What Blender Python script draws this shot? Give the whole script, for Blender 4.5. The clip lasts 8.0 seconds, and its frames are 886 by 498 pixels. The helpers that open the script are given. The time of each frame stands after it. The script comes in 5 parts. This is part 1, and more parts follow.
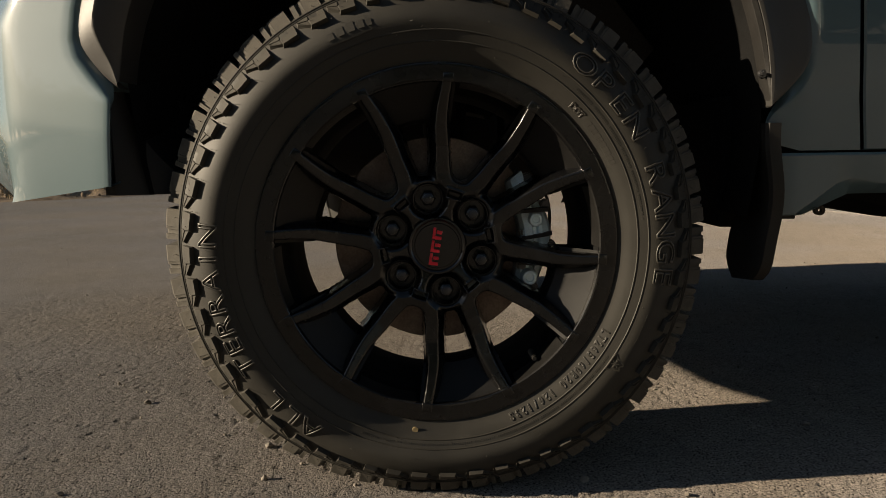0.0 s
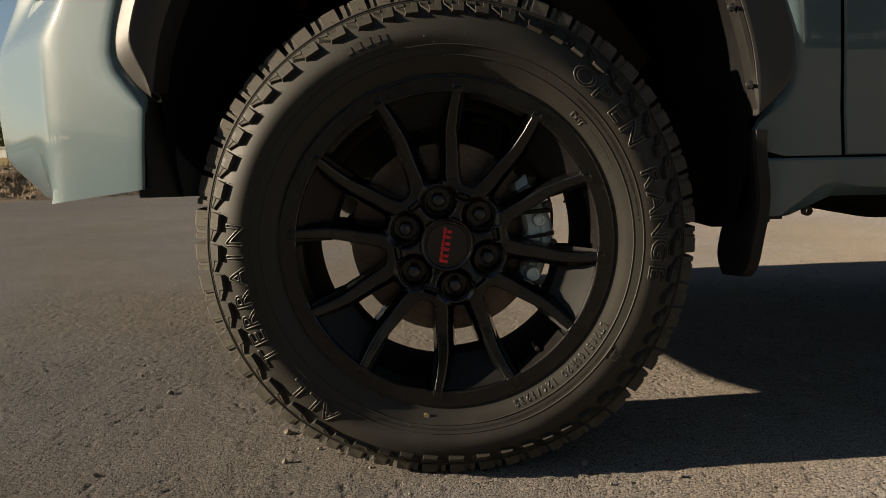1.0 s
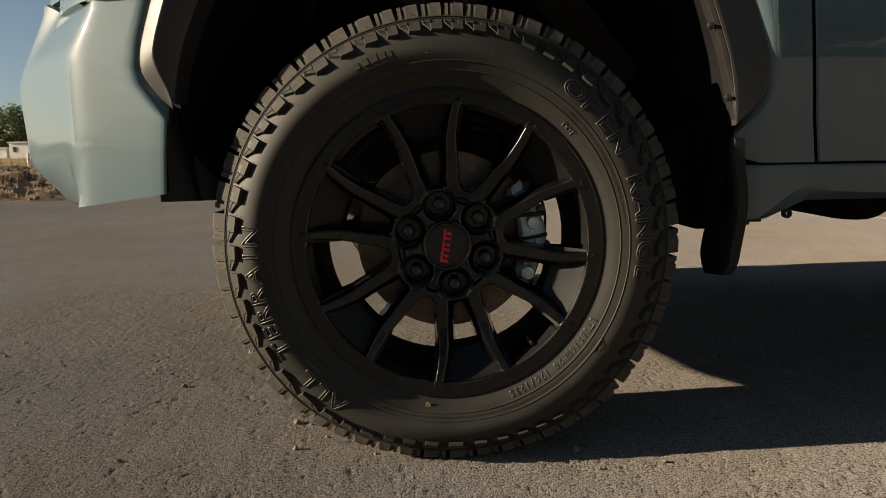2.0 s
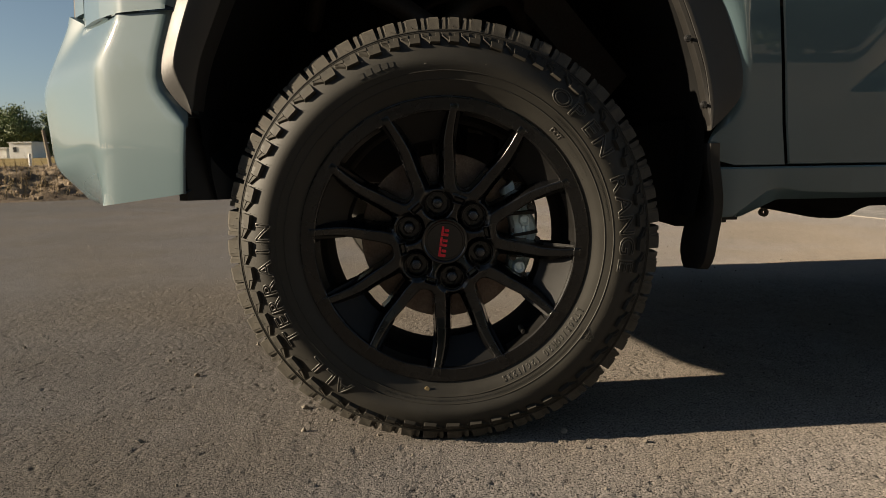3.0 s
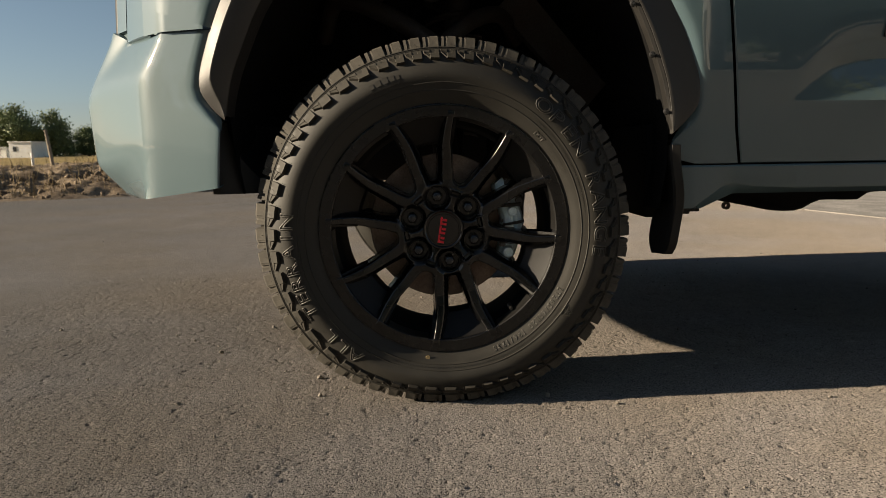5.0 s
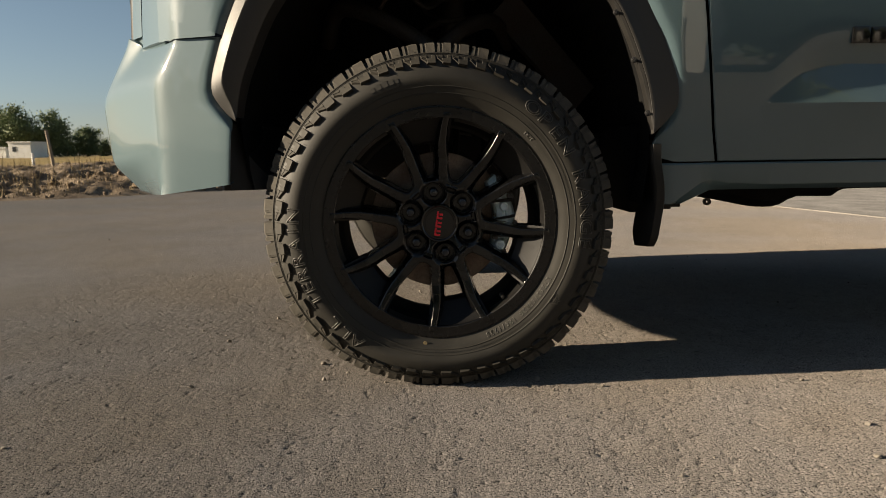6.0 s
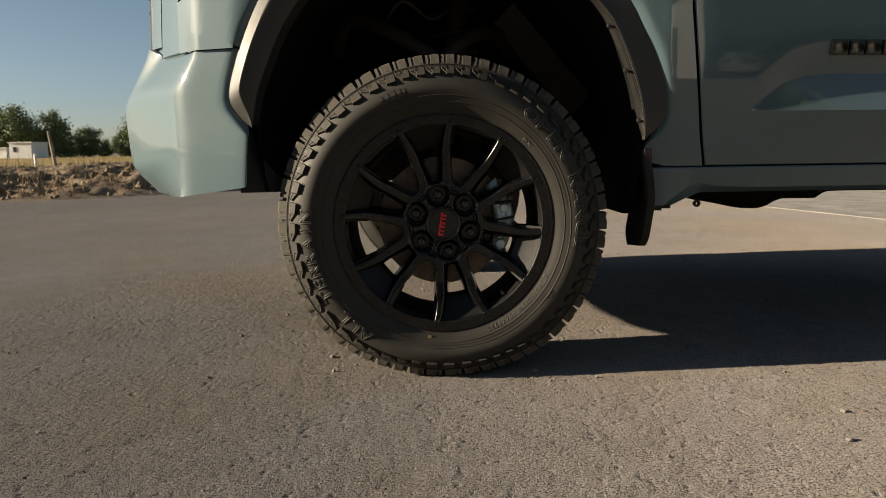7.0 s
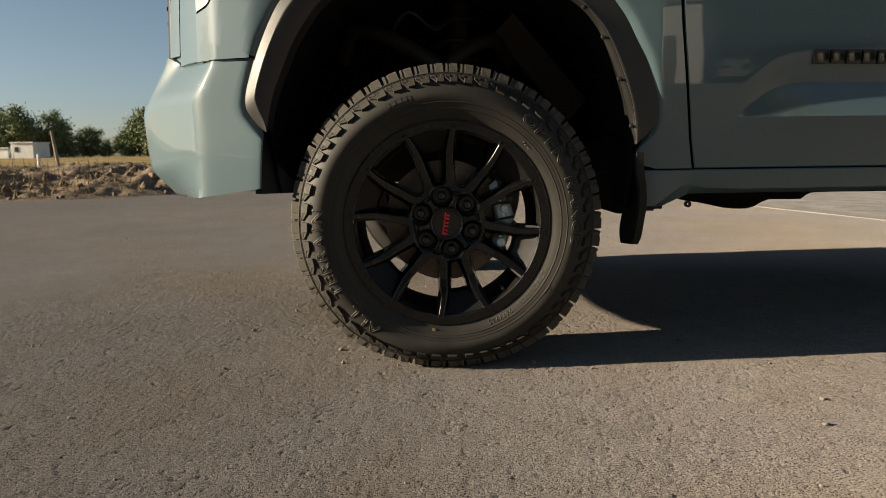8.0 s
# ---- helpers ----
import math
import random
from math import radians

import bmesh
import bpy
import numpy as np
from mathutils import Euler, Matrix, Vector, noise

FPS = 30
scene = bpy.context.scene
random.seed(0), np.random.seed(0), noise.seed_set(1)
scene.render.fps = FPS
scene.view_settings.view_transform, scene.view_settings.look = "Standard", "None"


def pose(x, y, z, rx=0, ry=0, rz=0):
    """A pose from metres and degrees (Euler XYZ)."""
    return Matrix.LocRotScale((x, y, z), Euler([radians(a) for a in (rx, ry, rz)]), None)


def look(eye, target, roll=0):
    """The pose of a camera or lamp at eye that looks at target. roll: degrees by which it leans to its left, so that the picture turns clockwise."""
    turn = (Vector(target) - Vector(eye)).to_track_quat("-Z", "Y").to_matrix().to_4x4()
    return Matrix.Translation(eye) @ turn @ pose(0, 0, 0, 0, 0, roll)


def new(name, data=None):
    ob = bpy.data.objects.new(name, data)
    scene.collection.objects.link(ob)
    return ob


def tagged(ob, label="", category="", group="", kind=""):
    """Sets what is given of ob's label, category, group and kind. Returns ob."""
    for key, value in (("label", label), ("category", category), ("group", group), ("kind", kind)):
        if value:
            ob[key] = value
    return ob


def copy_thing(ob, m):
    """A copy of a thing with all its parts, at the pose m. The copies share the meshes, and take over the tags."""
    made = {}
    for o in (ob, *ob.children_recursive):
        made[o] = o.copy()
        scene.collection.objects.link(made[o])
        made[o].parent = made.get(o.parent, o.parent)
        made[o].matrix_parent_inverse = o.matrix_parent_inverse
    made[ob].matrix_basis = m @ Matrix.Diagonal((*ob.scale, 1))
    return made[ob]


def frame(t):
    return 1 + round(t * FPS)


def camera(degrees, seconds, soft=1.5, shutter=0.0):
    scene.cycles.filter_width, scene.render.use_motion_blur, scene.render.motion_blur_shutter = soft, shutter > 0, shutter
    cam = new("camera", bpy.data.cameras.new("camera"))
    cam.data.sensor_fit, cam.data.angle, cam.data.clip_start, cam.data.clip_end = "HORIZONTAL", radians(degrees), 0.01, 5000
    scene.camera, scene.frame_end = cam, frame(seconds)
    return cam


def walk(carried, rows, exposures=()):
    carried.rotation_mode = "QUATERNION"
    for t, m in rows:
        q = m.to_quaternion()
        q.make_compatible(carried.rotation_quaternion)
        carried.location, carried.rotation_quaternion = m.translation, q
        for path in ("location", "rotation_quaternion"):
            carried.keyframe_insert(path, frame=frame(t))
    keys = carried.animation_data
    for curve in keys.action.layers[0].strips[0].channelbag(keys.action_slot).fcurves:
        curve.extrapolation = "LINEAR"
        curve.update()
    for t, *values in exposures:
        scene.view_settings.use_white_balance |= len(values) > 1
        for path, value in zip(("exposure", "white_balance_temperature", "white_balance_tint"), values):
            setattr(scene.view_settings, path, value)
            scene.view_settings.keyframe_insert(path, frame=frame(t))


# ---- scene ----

cam = camera(65.45, 8.0, soft=0.85)
cam.data.dof.use_dof, cam.data.dof.focus_distance, cam.data.dof.aperture_fstop = True, 1.32, 10.0
ROWS = [
    (0.0, 0.0119, -1.0243, 0.5314, -0.06, -8.12, 0.74),
    (0.5, 0.0076, -1.0651, 0.5371, 0.09, -8.19, 0.77),
    (1.0, -0.0001, -1.1023, 0.5419, 0.12, -8.21, 0.75),
    (1.5, -0.0024, -1.1407, 0.5487, 0.11, -8.19, 0.75),
    (3.0, 0.0024, -1.2830, 0.5588, 0.07, -8.14, 0.71),
    (3.5, -0.0019, -1.3327, 0.5609, 0.06, -8.16, 0.70),
    (4.0, -0.0052, -1.3831, 0.5636, 0.06, -8.18, 0.70),
    (4.5, -0.0023, -1.4340, 0.5628, 0.03, -8.18, 0.70),
    (6.0, 0.0101, -1.5932, 0.5578, -0.08, -8.16, 0.70),
    (6.5, 0.0066, -1.6434, 0.5612, -0.09, -8.13, 0.68),
    (7.0, 0.0011, -1.6935, 0.5685, -0.08, -8.12, 0.66),
    (7.5, -0.0008, -1.7411, 0.5696, -0.06, -8.12, 0.66),
    (8.0, -0.0065, -1.7940, 0.5775, -0.02, -8.11, 0.64),
]
walk(cam, [(t, pose(x, y, z, 90 + pitch, roll, yaw)) for t, x, y, z, yaw, pitch, roll in ROWS],
     exposures=[(0.0, 1.09, 6500, 10.5), (3.0, 1.22, 6480, 10.5), (8.0, 1.36, 6400, 10.5)])

# ---- light: a low morning sun ahead of the truck, a clear sky ----
SUN_EL, SUN_AZ = 17.6, 7.0
world = bpy.data.worlds.new("sky")
scene.world = world
world.use_nodes = True
wn = world.node_tree.nodes
sky = wn.new("ShaderNodeTexSky")
sky.sky_type = "NISHITA"
sky.sun_disc = False
sky.sun_elevation = radians(SUN_EL)
sky.sun_rotation = radians(270 - SUN_AZ)
sky.air_density, sky.dust_density, sky.ozone_density = 0.8, 0.5, 1.5
wn["Background"].inputs["Strength"].default_value = 0.05
haze = wn.new("ShaderNodeHueSaturation")
haze.inputs["Hue"].default_value, haze.inputs["Value"].default_value = 0.488, 0.66
haze.inputs["Saturation"].default_value = 0.82
world.node_tree.links.new(sky.outputs["Color"], haze.inputs["Color"])
world.node_tree.links.new(haze.outputs["Color"], wn["Background"].inputs["Color"])
sun = new("sun", bpy.data.lights.new("sun", "SUN"))
sun.data.energy, sun.data.angle, sun.data.color = 5.0, radians(0.5), (1.0, 0.83, 0.60)
ce, se, ca, sa = (f(radians(a)) for a in (SUN_EL, SUN_AZ) for f in (math.cos, math.sin))
sun.matrix_world = look((-40 * ce * ca, -40 * ce * sa, 40 * se), (0, 0, 0))


# ---- materials ----
def material(name, base, rough=0.5, metal=0.0, vary=0.15, scale=20.0, fine=0.0, fine_scale=400.0, bump=0.0,
             bump_scale=300.0, coat=0.0, spec=0.5, second=None, rough_vary=0.1, clear=0.07):
    m = bpy.data.materials.new(name)
    m.use_nodes = True
    n, l = m.node_tree.nodes, m.node_tree.links
    b = n["Principled BSDF"]
    b.inputs["Metallic"].default_value = metal
    b.inputs["Specular IOR Level"].default_value = spec
    b.inputs["Coat Weight"].default_value = coat
    b.inputs["Coat Roughness"].default_value = clear
    co = n.new("ShaderNodeTexCoord")
    big = n.new("ShaderNodeTexNoise")
    big.inputs["Scale"].default_value, big.inputs["Detail"].default_value = scale, 6
    l.new(co.outputs["Object"], big.inputs["Vector"])
    ramp = n.new("ShaderNodeValToRGB")
    lo = [c * (1 - vary) for c in base] if second is None else second
    hi = [min(1, c * (1 + vary)) for c in base] if second is None else base
    ramp.color_ramp.elements[0].position, ramp.color_ramp.elements[1].position = 0.32, 0.68
    ramp.color_ramp.elements[0].color, ramp.color_ramp.elements[1].color = (*lo, 1), (*hi, 1)
    l.new(big.outputs["Fac"], ramp.inputs["Fac"])
    colour = ramp.outputs["Color"]
    small = n.new("ShaderNodeTexNoise")
    small.inputs["Scale"].default_value, small.inputs["Detail"].default_value = fine_scale, 3
    l.new(co.outputs["Object"], small.inputs["Vector"])
    if fine > 0:
        mul = n.new("ShaderNodeMix")
        mul.data_type, mul.blend_type = "RGBA", "MULTIPLY"
        mul.inputs["Factor"].default_value = 1.0
        fr = n.new("ShaderNodeMapRange")
        fr.inputs["From Min"].default_value, fr.inputs["From Max"].default_value = 0.3, 0.7
        fr.inputs["To Min"].default_value, fr.inputs["To Max"].default_value = 1 - fine, 1 + fine
        l.new(small.outputs["Fac"], fr.inputs["Value"])
        l.new(colour, mul.inputs["A"])
        l.new(fr.outputs["Result"], mul.inputs["B"])
        colour = mul.outputs["Result"]
    l.new(colour, b.inputs["Base Color"])
    rr = n.new("ShaderNodeMapRange")
    rr.inputs["To Min"].default_value, rr.inputs["To Max"].default_value = max(0.02, rough - rough_vary), min(1, rough + rough_vary)
    l.new(big.outputs["Fac"], rr.inputs["Value"])
    l.new(rr.outputs["Result"], b.inputs["Roughness"])
    if bump > 0:
        bn = n.new("ShaderNodeTexNoise")
        bn.inputs["Scale"].default_value, bn.inputs["Detail"].default_value = bump_scale, 4
        l.new(co.outputs["Object"], bn.inputs["Vector"])
        bu = n.new("ShaderNodeBump")
        bu.inputs["Strength"].default_value, bu.inputs["Distance"].default_value = bump, 0.002
        l.new(bn.outputs["Fac"], bu.inputs["Height"])
        l.new(bu.outputs["Normal"], b.inputs["Normal"])
    return m


PAINT = material("paint", (0.0810, 0.1255, 0.1420), 0.5, 0.0, 0.03, 3, 0.03, 2500, coat=1.0, spec=0.15, rough_vary=0.04, clear=0.025)
TRIM = material("black_trim", (0.0125, 0.0116, 0.0107), 0.55, 0, 0.25, 14, 0.2, 900, bump=0.12, bump_scale=1400, spec=0.3)
FLARE = material("grey_black_plastic", (0.027, 0.0256, 0.0238), 0.52, 0, 0.10, 14, 0.12, 900, bump=0.08, bump_scale=1400, spec=0.5)
LENS = material("lamp_lens", (0.50, 0.53, 0.56), 0.12, 0.3, 0.1, 30)
LINER = material("liner", (0.006, 0.006, 0.006), 0.85, 0, 0.3, 12, 0.3, 500, bump=0.2, bump_scale=260, spec=0.12)
RUBBER = material("rubber", (0.0222, 0.0206, 0.0168), 0.62, 0, 0.16, 16, 0.12, 700, bump=0.05, bump_scale=1600, spec=0.38)
LETTER = material("raised_rubber", (0.0288, 0.0264, 0.0216), 0.46, 0, 0.1, 30, spec=0.6)
TREAD = material("tread_rubber", (0.05328, 0.04752, 0.03744), 0.82, 0, 0.3, 40, 0.25, 900, bump=0.15, bump_scale=900)
WALLRUB = material("dusty_rubber", (0.02736, 0.02484, 0.0198), 0.7, 0, 0.2, 20, 0.15, 700, bump=0.05, bump_scale=1600, spec=0.35)
ALLOY = material("satin_black_alloy", (0.0024, 0.0024, 0.0026), 0.27, 0.0, 0.12, 25, 0.1, 1500, bump=0.02, bump_scale=2200, spec=0.38, coat=0.4)
PANEL = material("rough_black_alloy", (0.006375, 0.006, 0.0057), 0.46, 0.0, 0.2, 40, 0.4, 1800, bump=0.10, bump_scale=1800, spec=0.25)
GLOSS = material("gloss_black", (0.0048, 0.0048, 0.0052), 0.16, 0.0, 0.1, 30, spec=0.6)
LUG = material("lug_steel", (0.06, 0.06, 0.063), 0.30, 0.7, 0.1, 60, 0.1, 900)
RED = material("red_emblem", (0.75, 0.020, 0.040), 0.3, 0, 0.05, 60)
IRON = material("brake_iron", (0.243, 0.1935, 0.162), 0.45, 0.7, 0.22, 18, 0.2, 300, second=(0.108, 0.0792, 0.0648))
CALIPER = material("caliper_grey", (0.70, 0.84, 0.90), 0.36, 0.2, 0.12, 40, 0.1, 800, bump=0.1, bump_scale=700)
STEEL = material("worn_steel", (0.04, 0.0376, 0.0352), 0.6, 0.4, 0.4, 12, 0.3, 250, bump=0.2, bump_scale=200, second=(0.032, 0.0208, 0.0144))
YELLOW = material("paint_dot", (0.208, 0.16, 0.08), 0.6, 0, 0.1, 200)


def asphalt_material():
    m = bpy.data.materials.new("asphalt")
    m.use_nodes = True
    n, l = m.node_tree.nodes, m.node_tree.links
    b = n["Principled BSDF"]
    co = n.new("ShaderNodeTexCoord")

    def noise_node(scale, detail=4):
        k = n.new("ShaderNodeTexNoise")
        k.inputs["Scale"].default_value, k.inputs["Detail"].default_value = scale, detail
        l.new(co.outputs["Object"], k.inputs["Vector"])
        return k

    def stones(scale):
        k = n.new("ShaderNodeTexVoronoi")
        k.inputs["Scale"].default_value = scale
        l.new(co.outputs["Object"], k.inputs["Vector"])
        return k

    grit, chips = stones(360), stones(170)
    ramp = n.new("ShaderNodeValToRGB")
    e = ramp.color_ramp.elements
    e[0].position, e[0].color = 0.0, (0.123, 0.112, 0.100, 1)
    e[1].position, e[1].color = 1.0, (0.240, 0.218, 0.196, 1)
    mid = e.new(0.62)
    mid.color = (0.174, 0.158, 0.141, 1)
    sep = n.new("ShaderNodeSeparateColor")
    l.new(grit.outputs["Color"], sep.inputs["Color"])
    l.new(sep.outputs["Red"], ramp.inputs["Fac"])
    patches, wide = noise_node(2.2, 6), noise_node(0.45, 4)
    tone_bands = n.new("ShaderNodeTexWave")          # broad tone bands along Y, darker before and under the truck, lighter behind
    tone_bands.bands_direction = "Y"
    for key, v in (("Scale", 0.039), ("Distortion", 0.8), ("Detail", 2.0), ("Detail Scale", 1.0), ("Phase Offset", 0.70)):
        tone_bands.inputs[key].default_value = v
    l.new(co.outputs["Object"], tone_bands.inputs["Vector"])
    colour = ramp.outputs["Color"]
    for k, lo, hi in ((patches, 0.90, 1.10), (wide, 0.93, 1.07), (noise_node(11, 5), 0.92, 1.08), (tone_bands, 0.94, 1.08)):
        r = n.new("ShaderNodeMapRange")
        r.inputs["From Min"].default_value, r.inputs["From Max"].default_value = 0.3, 0.7
        r.inputs["To Min"].default_value, r.inputs["To Max"].default_value = lo, hi
        l.new(k.outputs["Fac"], r.inputs["Value"])
        mx = n.new("ShaderNodeMix")
        mx.data_type, mx.blend_type = "RGBA", "MULTIPLY"
        mx.inputs["Factor"].default_value = 1.0
        l.new(colour, mx.inputs["A"])
        l.new(r.outputs["Result"], mx.inputs["B"])
        colour = mx.outputs["Result"]
    # dark pits and pale chips between the grit, and a cooler cast in places
    specks = noise_node(255, 3)
    pits = n.new("ShaderNodeValToRGB")
    pe = pits.color_ramp.elements
    pe[0].position, pe[0].color = 0.388, (0.10, 0.097, 0.094, 1)
    pe[1].position, pe[1].color = 0.72, (1.6, 1.6, 1.6, 1)
    for at, v in ((0.424, 0.96), (0.60, 1.10)):
        q = pe.new(at)
        q.color = (v, v, v, 1)
    l.new(specks.outputs["Fac"], pits.inputs["Fac"])
    cast = n.new("ShaderNodeValToRGB")
    ce_ = cast.color_ramp.elements
    ce_[0].position, ce_[0].color = 0.40, (1.035, 0.985, 0.925, 1)
    ce_[1].position, ce_[1].color = 0.60, (0.955, 0.962, 1.01, 1)
    l.new(noise_node(1.1, 3).outputs["Fac"], cast.inputs["Fac"])
    scuffs = n.new("ShaderNodeValToRGB")        # a few pale scuffed spots
    se_ = scuffs.color_ramp.elements
    se_[0].position, se_[0].color = 0.69, (1, 1, 1, 1)
    se_[1].position, se_[1].color = 0.76, (1.3, 1.3, 1.28, 1)
    l.new(noise_node(14, 2).outputs["Fac"], scuffs.inputs["Fac"])
    for other in (pits, cast, scuffs):
        mx = n.new("ShaderNodeMix")
        mx.data_type, mx.blend_type = "RGBA", "MULTIPLY"
        mx.inputs["Factor"].default_value = 1.0
        l.new(colour, mx.inputs["A"])
        l.new(other.outputs["Color"], mx.inputs["B"])
        colour = mx.outputs["Result"]
    l.new(colour, b.inputs["Base Color"])
    b.inputs["Roughness"].default_value = 0.9
    b.inputs["Diffuse Roughness"].default_value = 1.0
    b.inputs["Specular IOR Level"].default_value = 0.3
    last = None
    for k, out, s, d in ((grit, "Distance", 0.42, -0.0025), (chips, "Distance", 0.12, -0.003), (specks, "Fac", 0.35, 0.004)):
        bu = n.new("ShaderNodeBump")
        bu.inputs["Strength"].default_value, bu.inputs["Distance"].default_value = s, abs(d)
        bu.invert = d < 0
        l.new(k.outputs[out], bu.inputs["Height"])
        if last:
            l.new(last.outputs["Normal"], bu.inputs["Normal"])
        last = bu
    l.new(last.outputs["Normal"], b.inputs["Normal"])
    return m


ASPHALT = asphalt_material()
DIRT = material("dirt", (0.232, 0.184, 0.132), 0.95, 0, 0.3, 3.0, 0.4, 25, bump=1.0, bump_scale=12, second=(0.096, 0.072, 0.0528), spec=0.1)
STONE = material("pebble", (0.24, 0.216, 0.184), 0.85, 0, 0.3, 60, second=(0.112, 0.096, 0.08))
STRAW = material("straw", (0.288, 0.224, 0.128), 0.95, 0, 0.3, 2.0, second=(0.16, 0.12, 0.064), spec=0.1)
DRYGRASS = material("dry_grass", (0.2964, 0.2106, 0.0936), 0.95, 0, 0.3, 0.4, 0.35, 6, second=(0.156, 0.1287, 0.0468), spec=0.1)
CONCRETE = material("pale_concrete", (0.225, 0.208, 0.185), 0.85, 0, 0.12, 3, 0.15, 90, bump=0.2, bump_scale=80)
PALEDIRT = material("pale_gravel", (0.27, 0.253, 0.232), 0.95, 0, 0.25, 4, 0.3, 60, bump=0.6, bump_scale=60, spec=0.1)
BARK = material("bark", (0.09, 0.0675, 0.045), 0.9, 0, 0.3, 3, bump=0.6, bump_scale=14)
LEAF = material("leaf", (0.1575, 0.1875, 0.07125), 0.7, 0, 0.4, 0.35, 0.3, 3, second=(0.075, 0.1087, 0.0435))
WHITE = material("white_siding", (0.75, 0.75, 0.72), 0.6, 0, 0.06, 2, 0.04, 30)
DARKGLASS = material("dark_glass", (0.02, 0.024, 0.028), 0.06, 0, 0.05, 3, spec=0.8)
WOOD = material("weathered_post", (0.256, 0.208, 0.152), 0.9, 0, 0.2, 4, 0.2, 60)


# ---- mesh helpers ----
def part(name, bm, mat, parent=None, label="", smooth=True, sharp=35):
    bmesh.ops.recalc_face_normals(bm, faces=bm.faces)
    me = bpy.data.meshes.new(name)
    bm.to_mesh(me)
    bm.free()
    me.materials.append(mat)
    if smooth:
        me.shade_smooth()
        me.set_sharp_from_angle(angle=radians(sharp))
    ob = new(name, me)
    ob.parent = parent
    if label:
        tagged(ob, label)
    return ob


def box(bm, x0, x1, y0, y1, z0, z1, bevel=0.0, m=None):
    r = bmesh.ops.create_cube(bm, size=1, matrix=Matrix.Translation(((x0 + x1) / 2, (y0 + y1) / 2, (z0 + z1) / 2)) @ Matrix.Diagonal((x1 - x0, y1 - y0, z1 - z0, 1)))
    vs = r["verts"]
    if bevel:
        es = list({e for v in vs for e in v.link_edges})
        rb = bmesh.ops.bevel(bm, geom=es, offset=bevel, segments=2, profile=0.6, affect="EDGES")
        vs = list({v for f in rb["faces"] for v in f.verts} | {v for v in vs if v.is_valid})
    if m is not None:
        bmesh.ops.transform(bm, matrix=m, verts=vs)
    return vs


def loft(bm, rows, close_u=False, close_v=False, mapping=None):
    """A skin over rows of points; close_u joins the ends of each row, close_v the last row to the first."""
    grid = [[bm.verts.new(mapping(p) if mapping else p) for p in row] for row in rows]
    nr, nc = len(grid), len(grid[0])
    for i in range(nr if close_v else nr - 1):
        for j in range(nc if close_u else nc - 1):
            a, b = grid[i], grid[(i + 1) % nr]
            q = (a[j], a[(j + 1) % nc], b[(j + 1) % nc], b[j])
            bm.faces.new(q)
    return grid


def smooth_line(points, n):
    """n points along a Catmull-Rom curve through the given ones, evenly by length."""
    p = [np.array(q, float) for q in points]
    p = [2 * p[0] - p[1]] + p + [2 * p[-1] - p[-2]]
    out = []
    for i in range(1, len(p) - 2):
        for t in np.linspace(0, 1, 24, endpoint=False):
            out.append(0.5 * ((2 * p[i]) + (p[i + 1] - p[i - 1]) * t + (2 * p[i - 1] - 5 * p[i] + 4 * p[i + 1] - p[i + 2]) * t * t
                              + (3 * p[i] - p[i - 1] - 3 * p[i + 1] + p[i + 2]) * t ** 3))
    out.append(p[-2])
    out = np.array(out)
    d = np.concatenate([[0], np.cumsum(np.linalg.norm(np.diff(out, axis=0), axis=1))])
    s = np.linspace(0, d[-1], n)
    return np.stack([np.interp(s, d, out[:, k]) for k in range(out.shape[1])], 1)


def step(a, b, x):
    t = min(1, max(0, (x - a) / (b - a)))
    return t * t * (3 - 2 * t)


# ---- ground ----
def ground_mesh():
    """One sheet to the horizon, fine and gritty where the camera passes, coarse far off."""
    cell = 0.0040

    def axis(lo, hi):
        fine = np.arange(lo, hi, cell)
        far = np.array([0.02 * 1.32 ** k for k in range(38)])
        far = np.cumsum(far)
        return np.concatenate([lo - far[::-1], fine, hi + far])
    xs, ys = axis(-1.75, 1.95), axis(-1.15, 1.75)
    rs = np.random.RandomState(3)

    def grit(n):
        a = rs.normal(size=(len(ys), len(xs)))
        for _ in range(n):
            a = (a + np.roll(a, 1, 0) + np.roll(a, -1, 0) + np.roll(a, 1, 1) + np.roll(a, -1, 1)) / 5
        return a / a.std()
    g1 = grit(1)
    h = 0.0016 * np.minimum(g1 + 1.0, 0) + 0.00028 * g1 + 0.00014 * grit(4) + 0.0004 * grit(60)
    h = np.clip(h, -0.0042, 0.0030)
    fade = lambda v, lo, hi: np.clip((v - lo) / 0.25, 0, 1) * np.clip((hi - v) / 0.25, 0, 1)
    h *= fade(xs, -1.75, 1.95)[None, :] * fade(ys, -1.15, 1.75)[:, None]
    gx, gy = np.meshgrid(xs, ys)
    co = np.stack([gx, gy, h], -1).reshape(-1, 3).astype(np.float32)
    nx, ny = len(xs), len(ys)
    i = (np.arange(ny - 1)[:, None] * nx + np.arange(nx - 1)[None, :]).ravel()
    quads = np.stack([i, i + 1, i + nx + 1, i + nx], 1).astype(np.int32)
    me = bpy.data.meshes.new("ground")
    me.vertices.add(len(co))
    me.vertices.foreach_set("co", co.ravel())
    me.loops.add(quads.size)
    me.loops.foreach_set("vertex_index", quads.ravel())
    me.polygons.add(len(quads))
    me.polygons.foreach_set("loop_start", np.arange(0, quads.size, 4, dtype=np.int32))
    me.update(calc_edges=True)
    me.materials.append(ASPHALT)
    me.shade_smooth()
    return me


ground = tagged(new("ground", ground_mesh()), "worn grey asphalt lot with fine pale grit", "asphalt", kind="structure")

